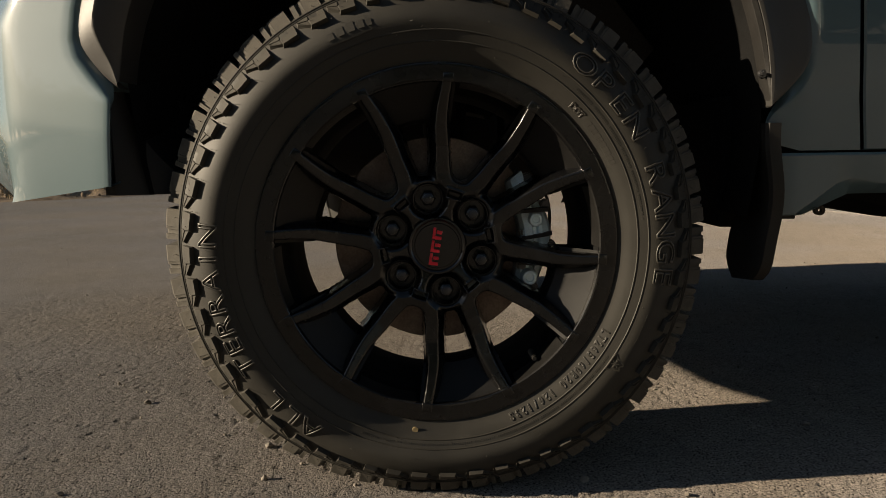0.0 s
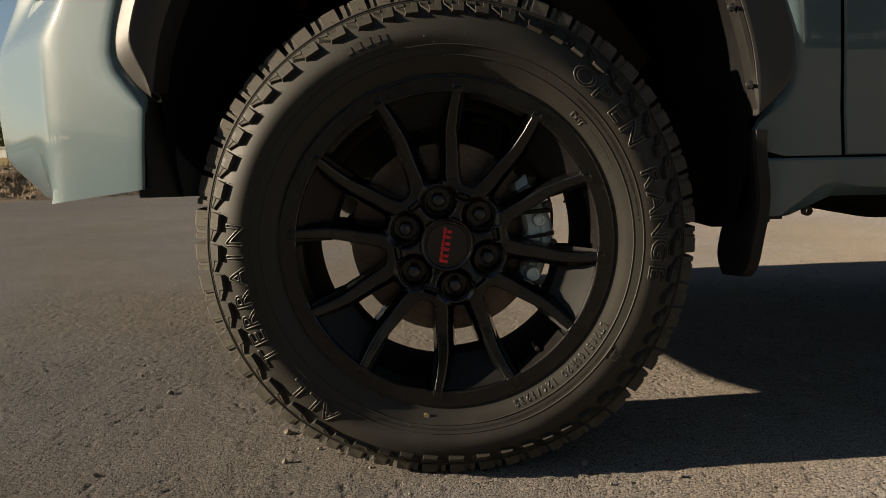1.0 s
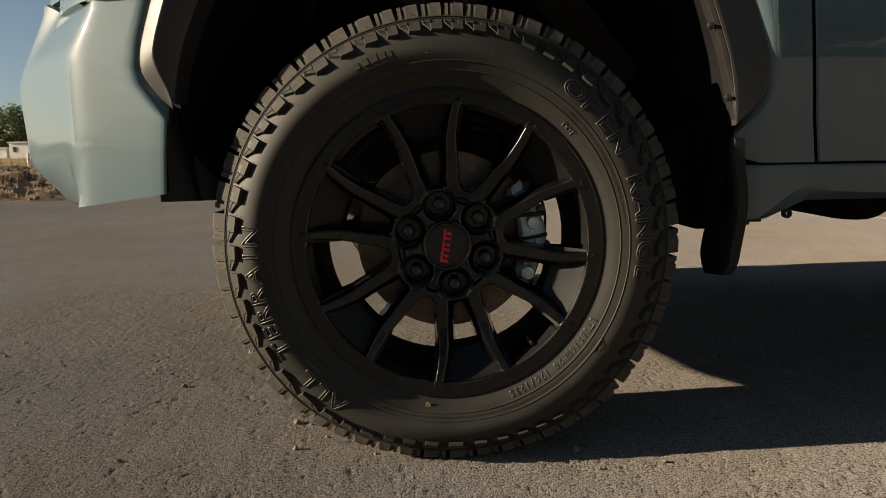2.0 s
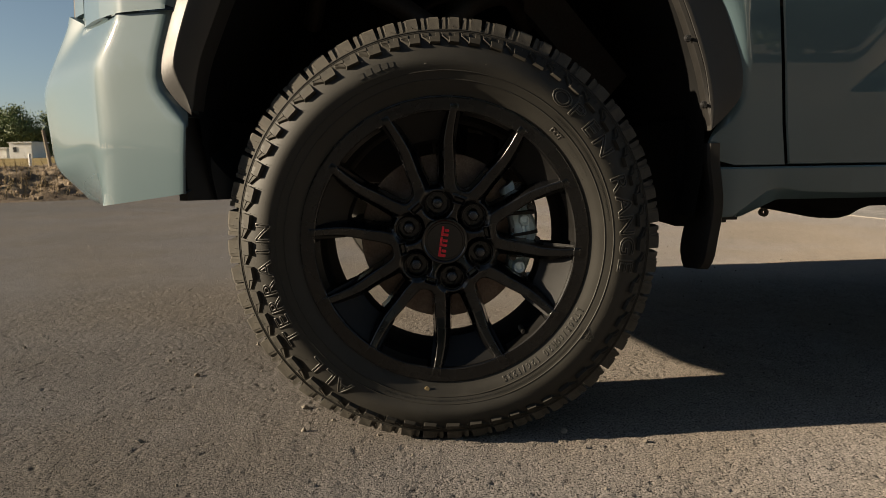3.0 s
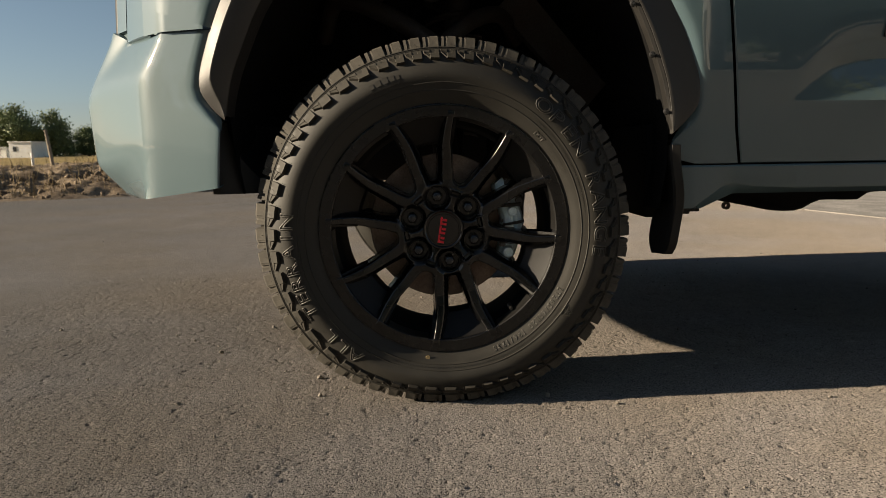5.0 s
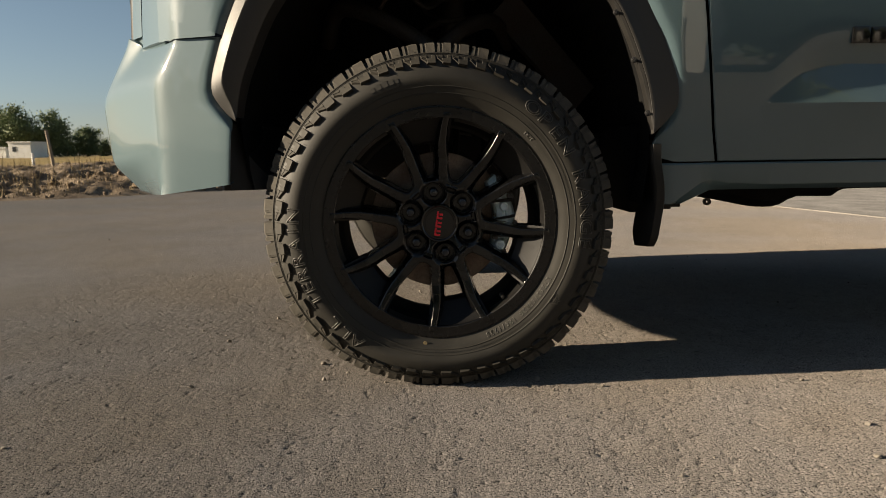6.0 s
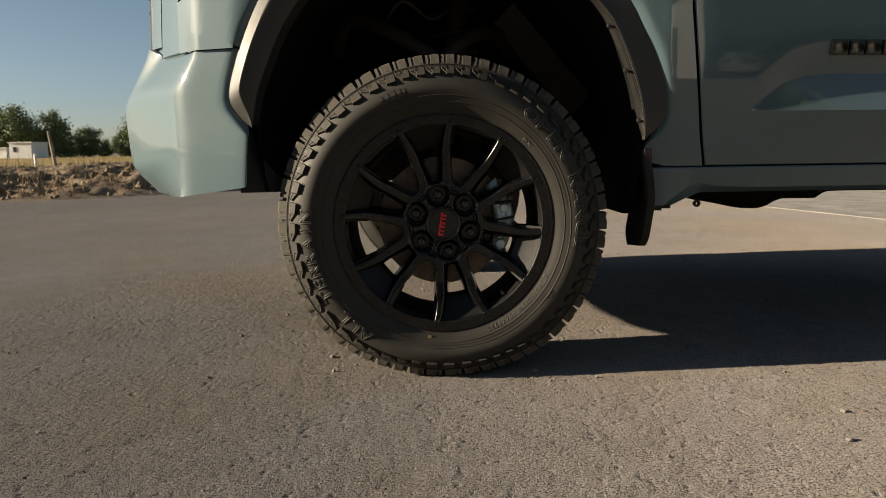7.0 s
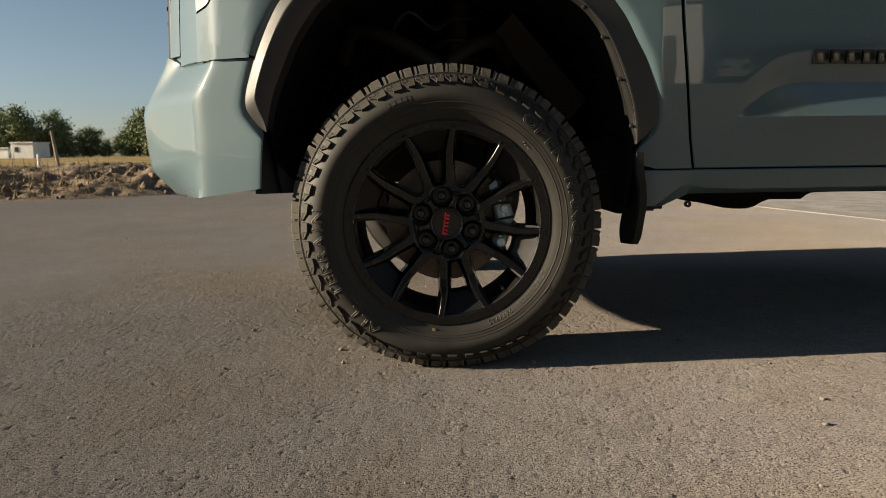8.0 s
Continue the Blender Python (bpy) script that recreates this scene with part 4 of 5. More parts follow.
for z in np.linspace(0.87, 1.12, 7):
    bm = bmesh.new()
    loft(bm, [[(-0.802 - 0.10 * math.sin(f * math.pi / 2) - d, 0.294 + (MID - 0.294) * f, z + h) for f in np.linspace(0, 1, 12)] for d, h in ((0, -0.008), (0.004, -0.004), (0.004, 0.004), (0, 0.008))])
    part("grille_bar", bm, GLOSS, grille)
LAMP = [[(-0.6505, 0.942), (-0.634, 0.946), (-0.616, 0.951), (-0.606, 0.958), (-0.598, 0.972)], [(-0.6505, 1.06), (-0.62, 1.06), (-0.59, 1.06), (-0.575, 1.06), (-0.57, 1.06)]]
bm = bmesh.new()
loft(bm, [[(x, side_y(x, z) - 0.003, z) for x, z in line] for line in ([(a[0] + (b[0] - a[0]) * t, a[1] + (b[1] - a[1]) * t) for a, b in zip(*LAMP)] for t in (0.03, 0.3, 1.0))])
lamp = part("headlamp", bm, LENS, truck, "clear headlamp corner")
bm = bmesh.new()
loft(bm, [[(x + dx, side_y(x, z) + dy, z + dz) for x, z in LAMP[0]] for dx, dy, dz in ((0, 0.004, -0.0005), (0, -0.0025, -0.0003), (0, -0.0035, 0.0008), (0, 0.0, 0.0012))])
part("lamp_seal", bm, GLOSS, lamp)

# doors and rocker
def door_y(x, z):
    """The door's skin, with a wedge that rises from a sharp lower crease and falls back to a curved upper edge."""
    y = side_y(x, z)
    if x < 0.762:
        return y
    w, swell = step(0.755, 0.90, x), step(0.70, 1.25, x)
    top = float(np.interp(x, (0.762, 0.797, 0.844, 0.899, 0.947, 1.053), (0.659, 0.691, 0.724, 0.740, 0.746, 0.747)))
    out, back = -0.020 * swell, 0.015 * w
    if z < 0.657:
        y += out * max(0.0, 1 - (0.657 - z) / 0.11) ** 1.5
    elif z < top:
        y += out + (back - out) * (z - 0.657) / max(1e-4, top - 0.657)
    else:
        y += back * max(0.0, 1 - (z - top) / 0.10) ** 2
    return y


def flank_panel(x0, x1, z0, z1, y_of, front=None, nx=60):
    bm = bmesh.new()
    rows = []
    zs = sorted(set(list(np.linspace(z0, z1, 34)) + [0.650, 0.6555, 0.657, 0.6585, 0.662] + list(np.linspace(0.67, 0.77, 26))))
    zs = [z for z in zs if z0 <= z <= z1]
    for z in zs:
        a = float(np.interp(z, [q[1] for q in reversed(front)], [q[0] for q in reversed(front)])) + 0.0035 if front else x0
        row = [(a + 0.006, y_of(a, z) + 0.014, z), (a + 0.0012, y_of(a, z) + 0.003, z)]
        row += [(a + 0.004 + (x1 - a - 0.004) * k / nx, y_of(a + 0.004 + (x1 - a - 0.004) * k / nx, z), z) for k in range(nx + 1)]
        row.append((x1 + 0.002, y_of(x1, z) + 0.012, z))
        rows.append(row)
    lowest = rows[0]
    rows.insert(0, [(x, y + 0.002, z - 0.0015) for x, y, z in lowest])
    rows.insert(0, [(x, y + 0.014, z - 0.0005) for x, y, z in lowest])
    loft(bm, rows)
    return bm


door = part("front_door", flank_panel(0.66, 1.72, 0.5265, 1.16, door_y, DOOR_CUT, nx=150), PAINT, truck, "grey-green painted front door with a sculpted wedge", sharp=20)
part("rear_door", flank_panel(1.728, 2.70, 0.5265, 1.16, door_y, nx=16), PAINT, truck, sharp=40)

# the maker's word on the door becomes plain dark blocks
bx = 0.9545
for w in (0.046, 0.042, 0.045, 0.042, 0.042, 0.042):
    bm = bmesh.new()
    box(bm, bx, bx + w - 0.006, door_y(bx, 0.81) - 0.006, door_y(bx, 0.81) + 0.006, 0.790, 0.8265, 0.0018)
    part("badge_block", bm, GLOSS, door, "gloss black raised badge block")
    bx += w

def rocker_low(x):
    return float(np.interp(x, [0.50, 0.584, 0.613, 0.659, 0.727, 5], [0.420, 0.422, 0.435, 0.455, 0.455, 0.452]))


bm = bmesh.new()
rows = []
for x in list(np.linspace(0.517, 0.82, 40)) + list(np.linspace(0.86, 2.76, 12)):
    lo = rocker_low(x)
    mid_z = max(lo + 0.006, float(np.interp(x, (0.55, 0.578, 0.624, 0.645, 0.688, 0.803, 3.0), (0.424, 0.442, 0.475, 0.482, 0.474, 0.469, 0.468))))
    y = side_y(x, 0.522)
    rows.append([(x, y + 0.014, 0.5225), (x, y + 0.002, 0.5210), (x, y - 0.001, 0.517), (x, y + 0.006, mid_z + 0.0015), (x, y + 0.008, mid_z - 0.0015), (x, y + 0.034, lo + 0.002), (x, y + 0.040, lo), (x, y + 0.14, lo + 0.012), (x, y + 0.14, 0.52)])
g = loft(bm, rows)
bm.faces.new(g[0])
bm.faces.new(g[-1])
part("rocker_panel", bm, PAINT, truck, "painted sill below the door", sharp=25)

# mud flap behind the wheel, with its flank strip
bm = bmesh.new()
rows = []
for t in np.linspace(0, 1, 18):
    z = 0.566 - 0.243 * t
    x = 0.506 + 0.014 * step(0.05, 0.55, t) - 0.013 * max(0, t - 0.62) / 0.38
    wd = 0.085 + 0.015 * step(0.60, 0.50, t) - 0.02 * max(0, t - 0.85) / 0.15
    taper = 0.02 * max(0, t - 0.92) / 0.08
    y0 = 0.010 + 0.014 * step(0.3, 0.7, t)
    back = x - 0.019 * step(0.4, 0.7, t)
    rows.append([(x - 0.009, y0 + taper, z), (x + 0.008, y0 + taper, z), (x + 0.011, y0 + 0.006 + taper, z), (back + 0.010, y0 + wd - taper, z), (back - 0.012, y0 + wd - taper, z), (x - 0.013, y0 + 0.006 + taper, z)])
g = loft(bm, rows, close_u=True)
bm.faces.new(g[0])
bm.faces.new(g[-1])
flap = part("mud_flap", bm, TRIM, truck, "black moulded mud flap behind the wheel", sharp=30)

# wheel-arch liner, its ends and the inner wall
bm = bmesh.new()
rows = []
for y in (0.030, 0.10, 0.20, 0.35, 0.50, 0.62):
    row = []
    for k, (x, z) in enumerate(ARCH_IN):
        rip = 0.006 * math.sin(k * 0.9) * step(0.1, 0.2, y)
        row.append((x * (1.0 + rip) , y, z + rip))
    row = [(-0.405 - 0.03 * step(0.5, 0.1, y), y + 0.0, 0.470), (-0.445, y, 0.52)] + row + [(0.492, y, 0.52), (0.478, y, 0.425)]
    rows.append(row)
loft(bm, rows)
part("arch_liner", bm, LINER, truck, "black wheel arch liner")
bm = bmesh.new()
box(bm, -0.62, 0.60, 0.60, 0.64, 0.56, 1.12, 0.01)
part("inner_wall", bm, LINER, truck)
bm = bmesh.new()
rows = []
for t in np.linspace(0, 1, 10):
    z = 0.625 - 0.155 * t
    xe = -0.470 + 0.100 * t ** 2
    rows.append([(-0.502, 0.030, z), (-0.484, 0.026, z), (xe, 0.045 + 0.03 * t, z), (xe + 0.05, 0.62, z), (-0.502, 0.62, z)])
g = loft(bm, rows, close_u=True)
bm.faces.new(g[0])
bm.faces.new(g[-1])
part("liner_foot", bm, TRIM, truck, "black plastic lower liner edge", sharp=30)
bm = bmesh.new()
box(bm, 0.470, 0.512, 0.085, 0.36, 0.405, 0.62, 0.008)
part("rear_liner_foot", bm, LINER, truck)

# suspension in the arch
def rod(name, pts, r, mat, parent, label="", n=14, seg=24):
    bm = bmesh.new()
    path = smooth_line(pts, seg) if len(pts) > 2 else np.linspace(pts[0], pts[1], 4)
    rows = []
    for i, p in enumerate(path):
        d = Vector(path[min(i + 1, len(path) - 1)] - path[max(i - 1, 0)]).normalized()
        u = d.orthogonal().normalized()
        if i and (u.dot(last_u) < 0.2 or True):
            u = (last_u - d * last_u.dot(d)).normalized()
        last_u = u
        w = d.cross(u)
        rows.append([tuple(Vector(p) + r * (math.cos(2 * math.pi * k / n) * u + math.sin(2 * math.pi * k / n) * w)) for k in range(n)])
    g = loft(bm, rows, close_u=True)
    bm.faces.new(g[0])
    bm.faces.new(g[-1])
    return part(name, bm, mat, parent, label)


rod("damper", [(0.03, 0.30, 0.50), (0.06, 0.40, 1.02)], 0.032, STEEL, truck, "dark damper body")
rod("coil_spring", [(0.045 + 0.068 * math.cos(k * 0.7), 0.345 + 0.09 * (k / 56) + 0.068 * math.sin(k * 0.7), 0.60 + 0.40 * k / 56) for k in range(57)], 0.0085, STEEL, truck, "dark coil spring", n=8, seg=260)
bm = bmesh.new()
rows = [[(0.185 + 0.24 * t - 0.028 * (1 - 0.4 * t), 0.36 + 0.05 * t, 0.955 - 0.25 * t - 0.03), (0.185 + 0.24 * t + 0.030, 0.34 + 0.05 * t, 0.955 - 0.25 * t + 0.030), (0.185 + 0.24 * t + 0.030, 0.39, 0.955 - 0.25 * t + 0.035), (0.185 + 0.24 * t - 0.028, 0.41, 0.955 - 0.25 * t - 0.03)] for t in np.linspace(0, 1, 8)]
g = loft(bm, rows, close_u=True)
bm.faces.new(g[0]), bm.faces.new(g[-1])
part("shock_tower_brace", bm, STEEL, truck, "dull steel brace in the arch")
rod("upper_arm", [(-0.30, 0.46, 0.86), (-0.25, 0.33, 0.93), (-0.12, 0.24, 0.88), (0.0, 0.19, 0.80)], 0.022, STEEL, truck, "dark forged upper arm")
rod("upper_arm", [(0.22, 0.46, 0.86), (0.16, 0.33, 0.90), (0.08, 0.24, 0.87), (0.0, 0.19, 0.80)], 0.020, STEEL, truck)
rod("lower_arm", [(-0.20, 0.62, 0.36), (-0.06, 0.34, 0.30), (0.0, 0.24, 0.28)], 0.028, STEEL, truck)
rod("lower_arm", [(0.24, 0.62, 0.36), (0.08, 0.34, 0.30), (0.0, 0.24, 0.28)], 0.028, STEEL, truck)
rod("steering_link", [(-0.14, 0.20, 0.42), (-0.15, 0.62, 0.44)], 0.012, STEEL, truck)
rod("drive_shaft", [(0.0, 0.15, ZC), (0.02, 0.62, 0.42)], 0.024, STEEL, truck)
rod("steering_knuckle", [(0.0, 0.20, 0.27), (0.03, 0.17, ZC), (0.01, 0.19, 0.60), (0.0, 0.19, 0.80)], 0.030, STEEL, truck, "dark steering knuckle")
rod("brake_hose", [(0.12, 0.16, 0.52), (0.10, 0.24, 0.68), (-0.05, 0.34, 0.80), (-0.18, 0.44, 0.95)], 0.0065, TRIM, truck)
rod("brake_hose", [(-0.16, 0.30, 0.90), (-0.10, 0.26, 0.97), (-0.02, 0.30, 0.93), (0.04, 0.36, 0.98)], 0.006, STEEL, truck)

# underbody
bm = bmesh.new()
box(bm, 0.56, 4.75, 0.10, 2 * MID - 0.10, 0.58, 0.68, 0.02)
# solid fill added inside cab and nose, keeps daylight out of the panel gaps
box(bm, 0.56, 2.70, 0.15, 2 * MID - 0.15, 0.60, 1.15, 0.01)
box(bm, -0.62, 0.56, 0.64, 2 * MID - 0.64, 0.58, 1.14, 0.02)
part("floor_pan_and_fill", bm, LINER, truck, "dark underbody with an added solid fill above it")
for y in (0.50, 2 * MID - 0.585):
    bm = bmesh.new()
    box(bm, -0.60, 4.75, y, y + 0.085, 0.475, 0.61, 0.012)
    part("frame_rail", bm, STEEL, truck, "dark steel frame rail")
for x in (0.62, 1.5, 2.4):
    bm = bmesh.new()
    box(bm, x, x + 0.10, 0.50, 2 * MID - 0.50, 0.485, 0.56, 0.012)
    part("cross_member", bm, STEEL, truck)
bm = bmesh.new()
rows = []
for x, h in smooth_line([(0.66, 0.458), (0.72, 0.432), (0.80, 0.420), (0.86, 0.406), (0.93, 0.405), (0.965, 0.420), (0.99, 0.432), (1.10, 0.434), (1.12, 0.452), (1.30, 0.456), (1.60, 0.458)], 40):
    rows.append([(x, 0.20, 0.60), (x, 0.22, h + 0.02), (x, 0.26, h), (x, 0.55, h + 0.004), (x, 0.60, h + 0.03), (x, 0.62, 0.60)])
g = loft(bm, rows, close_u=True)
bm.faces.new(g[0]), bm.faces.new(g[-1])
part("body_mount", bm, LINER, truck, "black underbody bracket below the sill")
bm = bmesh.new()
for k in range(12):
    a0, a1 = math.pi * k / 6, math.pi * (k + 1) / 6
    loft(bm, [[(0.735 + r * math.cos(a), y, 0.420 + r * math.sin(a)) for r, y in ((0.004, 0.235), (0.010, 0.235), (0.010, 0.245), (0.004, 0.245))] for a in (a0, a1)], close_u=True)
part("tie_down_eye", bm, STEEL, truck)
rod("exhaust_pipe", [(1.20, 0.42, 0.520), (1.4, 0.36, 0.510), (1.7, 0.34, 0.505), (3.0, 0.34, 0.50)], 0.030, STEEL, truck, "dark exhaust pipe")
for x in (0.690, 1.02):
    bm = bmesh.new()
    bmesh.ops.create_cone(bm, cap_ends=True, segments=10, radius1=0.006, radius2=0.005, depth=0.012, matrix=Matrix.Translation((x, 0.12, 0.466)))
    part("sill_bolt", bm, STEEL, truck)
bm = bmesh.new()
box(bm, 0.545, 0.575, 0.075, 0.10, 0.414, 0.428, 0.002)
box(bm, 0.575, 0.600, 0.080, 0.10, 0.419, 0.430, 0.002)
part("sill_tab", bm, TRIM, truck)

# the rest of the body: hood, cab, bed
def hull(cols, mat, name, label=""):
    bm = bmesh.new()
    g = loft(bm, cols)
    bm.faces.new(g[0])
    bm.faces.new(g[-1])
    return part(name, bm, mat, truck, label, sharp=30)


def section(x, half, z0, z1, r=0.06):
    half -= 1 - MID
    return [(x, MID - half, z0), (x, MID - half, z1 - r), (x, MID - half + r * 0.7, z1), (x, MID, z1 + 0.03), (x, MID + half - r * 0.7, z1), (x, MID + half, z1 - r), (x, MID + half, z0)]


hull([section(-0.90, 0.62, 1.155, 1.17, 0.01), section(-0.80, 0.76, 1.155, 1.22), section(-0.62, 0.90, 1.155, 1.25), section(0.0, 0.93, 1.155, 1.28), section(0.60, 0.93, 1.155, 1.30)], PAINT, "hood", "painted hood")
hull([section(0.60, 0.93, 1.165, 1.30), section(1.30, 0.78, 1.165, 1.90, 0.10), section(2.50, 0.78, 1.165, 1.92, 0.10), section(2.72, 0.88, 1.165, 1.40, 0.10)], DARKGLASS, "cab_glass", "dark glazed cab")
hull([section(1.28, 0.785, 1.86, 1.915, 0.03), section(1.9, 0.785, 1.86, 1.95, 0.03), section(2.52, 0.785, 1.86, 1.935, 0.03)], PAINT, "roof")
for y0 in (0.10, 2 * MID - 0.17):
    bm = bmesh.new()
    for x0, x1, lean in ((0.62, 0.70, 0.62), (1.70, 1.76, 0.0), (2.62, 2.70, -0.18)):
        loft(bm, [[(x0 + lean * t, y0 + (0.11 if y0 < 1 else -0.11) * t, 1.16 + 0.72 * t), (x1 + lean * t, y0 + (0.11 if y0 < 1 else -0.11) * t, 1.16 + 0.72 * t),
                   (x1 + lean * t, y0 + 0.07 + (0.11 if y0 < 1 else -0.11) * t, 1.16 + 0.72 * t), (x0 + lean * t, y0 + 0.07 + (0.11 if y0 < 1 else -0.11) * t, 1.16 + 0.72 * t)] for t in np.linspace(0, 1, 4)], close_u=True)
    part("pillar", bm, PAINT, truck)
bed_poly = [(2.74, 0.50), (2.74, 1.25), (4.80, 1.25), (4.80, 0.50)]
bedside = part("bed_side", arch_panel(bed_poly, -0.12, math.pi + 0.10, lambda x, z: 0.04 + 0.05 * max(0, z - 0.8) ** 2, shift=LX), PAINT, truck, sharp=24)
bm = bmesh.new()
box(bm, 2.74, 3.16, 0.045, 0.10, 0.534, 0.90, 0.005)
box(bm, 4.26, 4.80, 0.045, 0.10, 0.60, 0.90, 0.005)
bed_low = part("bed_lower", bm, PAINT, truck)
bm = bmesh.new()
box(bm, 2.76, 4.82, 0.12, 2 * MID - 0.12, 0.80, 0.86, 0.01)
box(bm, 4.80, 4.86, 0.06, 2 * MID - 0.06, 0.62, 1.25, 0.02)
box(bm, 2.72, 2.78, 0.06, 2 * MID - 0.06, 0.80, 1.25, 0.02)
part("bed_floor", bm, TRIM, truck)


def mirrored(ob, dx=0.0, flip=True):
    """A copy on the far flank (or farther back), as the truck is alike on both sides."""
    me = ob.data.copy()
    me.transform(Matrix.Translation((dx, 2 * MID if flip else 0, 0)) @ Matrix.Diagonal((1, -1 if flip else 1, 1, 1)))
    if flip:
        me.flip_normals()
    o = new(ob.name.split(".")[0], me)
    o.parent = truck
    return o


for ob in [o for o in truck.children if o.name.split(".")[0] in ("tyre", "rim", "wheel_arch_trim", "fender", "front_bumper", "fender_tip", "grille_surround", "grille", "headlamp", "front_door", "rear_door",
                                                                 "rocker_panel", "mud_flap", "arch_liner", "bed_side", "bed_lower", "brake_disc", "under_tray", "liner_foot")]:
    mirrored(ob)
for ob in (tyre, rim, disc):
    mirrored(ob, LX, False)
    mirrored(ob, LX, True)
mirrored(flare, LX, False)
mirrored(flare, LX, True)

# wheels lean and toe with the axle, the body stands square to the lot, and the running gear hangs between them
WHEEL_PARTS = ("tyre", "rim", "brake_disc", "brake_caliper")
GEAR_PARTS = ("inner_wall", "rear_liner_foot", "damper", "coil_spring", "shock_tower_brace", "upper_arm", "lower_arm", "steering_link", "drive_shaft", "steering_knuckle", "brake_hose",
              "floor_pan_and_fill", "frame_rail", "cross_member", "body_mount", "tie_down_eye", "exhaust_pipe", "sill_bolt", "sill_tab", "bed_floor")
SET_IN = Matrix.Translation((0, 0.028, 0.56)) @ Matrix.Rotation(radians(1.4), 4, "Z") @ Matrix.Diagonal((1.015, 1, 1.015, 1)) @ Matrix.Translation((0, 0, -0.56))
SQUARE = truck.matrix_world.inverted()
for ob in truck.children:
    kind_ = ob.name.split(".")[0]
    if kind_ in WHEEL_PARTS:
        ob.matrix_basis = Matrix.Translation((0, -0.012, 0))
    else:
        ob.matrix_basis = SET_IN if kind_ in GEAR_PARTS else SQUARE


# ---- what lies round the lot ----
rng = random.Random(5)


def height_sheet(name, mat, x0, x1, y0, y1, nx, ny, hfun, label, category):
    xs, ys = np.linspace(x0, x1, nx), np.linspace(y0, y1, ny)
    verts = [(x, y, hfun(x, y)) for y in ys for x in xs]
    faces = [(j * nx + i, j * nx + i + 1, (j + 1) * nx + i + 1, (j + 1) * nx + i) for j in range(ny - 1) for i in range(nx - 1)]
    me = bpy.data.meshes.new(name)
    me.from_pydata(verts, [], faces)
    me.materials.append(mat)
    me.shade_smooth()
    return tagged(new(name, me), label, category, kind="structure")


def edge_y(x):
    """Where the asphalt ends."""
    return 9.4 + 0.75 * (x + 2.2) + 0.25 * math.sin(x * 1.7)


def dirt_height(x, y):
    d = y - edge_y(x)
    h = 0.34 * step(0.0, 1.6, d) * (0.55 + 0.9 * noise.noise((x * 0.5, y * 0.5, 0.3))) + 0.10 * noise.noise((x * 2.1, y * 2.1, 1.0)) * step(0, 0.8, d) + 0.09 * noise.noise((x * 5, y * 5, 4.0)) * step(0, 0.5, d)
    return -0.06 + 0.075 * step(-0.3, 0.15, d) + max(0, h) - 0.10 * step(9, 14, d)


height_sheet("dirt_bank", DIRT, -30, 1.5, 1.0, 24, 430, 310, dirt_height, "rough brown dirt bank with clods and dry weeds", "dirt")
height_sheet("dry_field", DRYGRASS, -160, 60, 22, 160, 60, 50, lambda x, y: 0.03 + 0.25 * step(22, 60, y) + 0.12 * noise.noise((x * 0.1, y * 0.1, 2.0)), "dry yellow grass field", "field")

# clods and stones on the bank
def rock_bm(seed, n=1):
    bm = bmesh.new()
    bmesh.ops.create_icosphere(bm, subdivisions=n, radius=1)
    for v in bm.verts:
        v.co *= 0.8 + 0.5 * noise.noise(v.co * 1.3 + Vector((seed * 3.1, 0, 0)))
    return bm


def merged(name, items, mat, label, category):
    """Many small bits as one mesh of kind stuff."""
    verts, faces = [], []
    for base, m in items:
        o = len(verts)
        verts += [tuple(m @ v) for v in base[0]]
        faces += [tuple(i + o for i in f) for f in base[1]]
    me = bpy.data.meshes.new(name)
    me.from_pydata(verts, [], faces)
    me.materials.append(mat)
    me.shade_smooth()
    return tagged(new(name, me), label, category, kind="stuff")


def base_of(bm):
    bm.verts.index_update()
    b = ([v.co.copy() for v in bm.verts], [[v.index for v in f.verts] for f in bm.faces])
    bm.free()
    return b


ROCKS = [base_of(rock_bm(k, 2)) for k in range(5)]
items = []
for _ in range(2600):
    x, d = rng.uniform(-24, -1), abs(rng.gauss(0.6, 1.6)) + 0.1
    y = edge_y(x) + d
    s = min(0.11, 0.026 * math.exp(rng.gauss(0, 0.8)))
    items.append((rng.choice(ROCKS), Matrix.Translation((x, y, dirt_height(x, y) + s * 0.2)) @ Euler((rng.random() * 6, rng.random() * 6, rng.random() * 6)).to_matrix().to_4x4() @ Matrix.Diagonal((s, s * 0.8, s * 0.6, 1))))
merged("clods", items, DIRT, "scattered dirt clods and stones on the bank", "stones")

items = []
blade = ([Vector((-0.006, 0, 0)), Vector((0.006, 0, 0)), Vector((0.004, 0.02, 0.6)), Vector((0.0, 0.06, 1.0))], [[0, 1, 2], [0, 2, 3]])
for _ in range(26000):
    x, d = rng.uniform(-26, -1), 0.25 + 10 * rng.random() ** 1.7
    y = edge_y(x) + d
    s = (rng.uniform(0.12, 0.30) if rng.random() < 0.3 else rng.uniform(0.03, 0.12)) * (1.5 if noise.noise((x * 0.7, y * 0.7, 9.0)) > 0.12 else 0.7)
    items.append((blade, Matrix.Translation((x, y, dirt_height(x, y))) @ Euler((rng.gauss(0, 0.25), rng.gauss(0, 0.25), rng.random() * 6)).to_matrix().to_4x4() @ Matrix.Diagonal((min(0.45, s * 3), s, s, 1))))
merged("dry_weeds", items, STRAW, "dry straw-coloured weeds on the bank", "weeds")

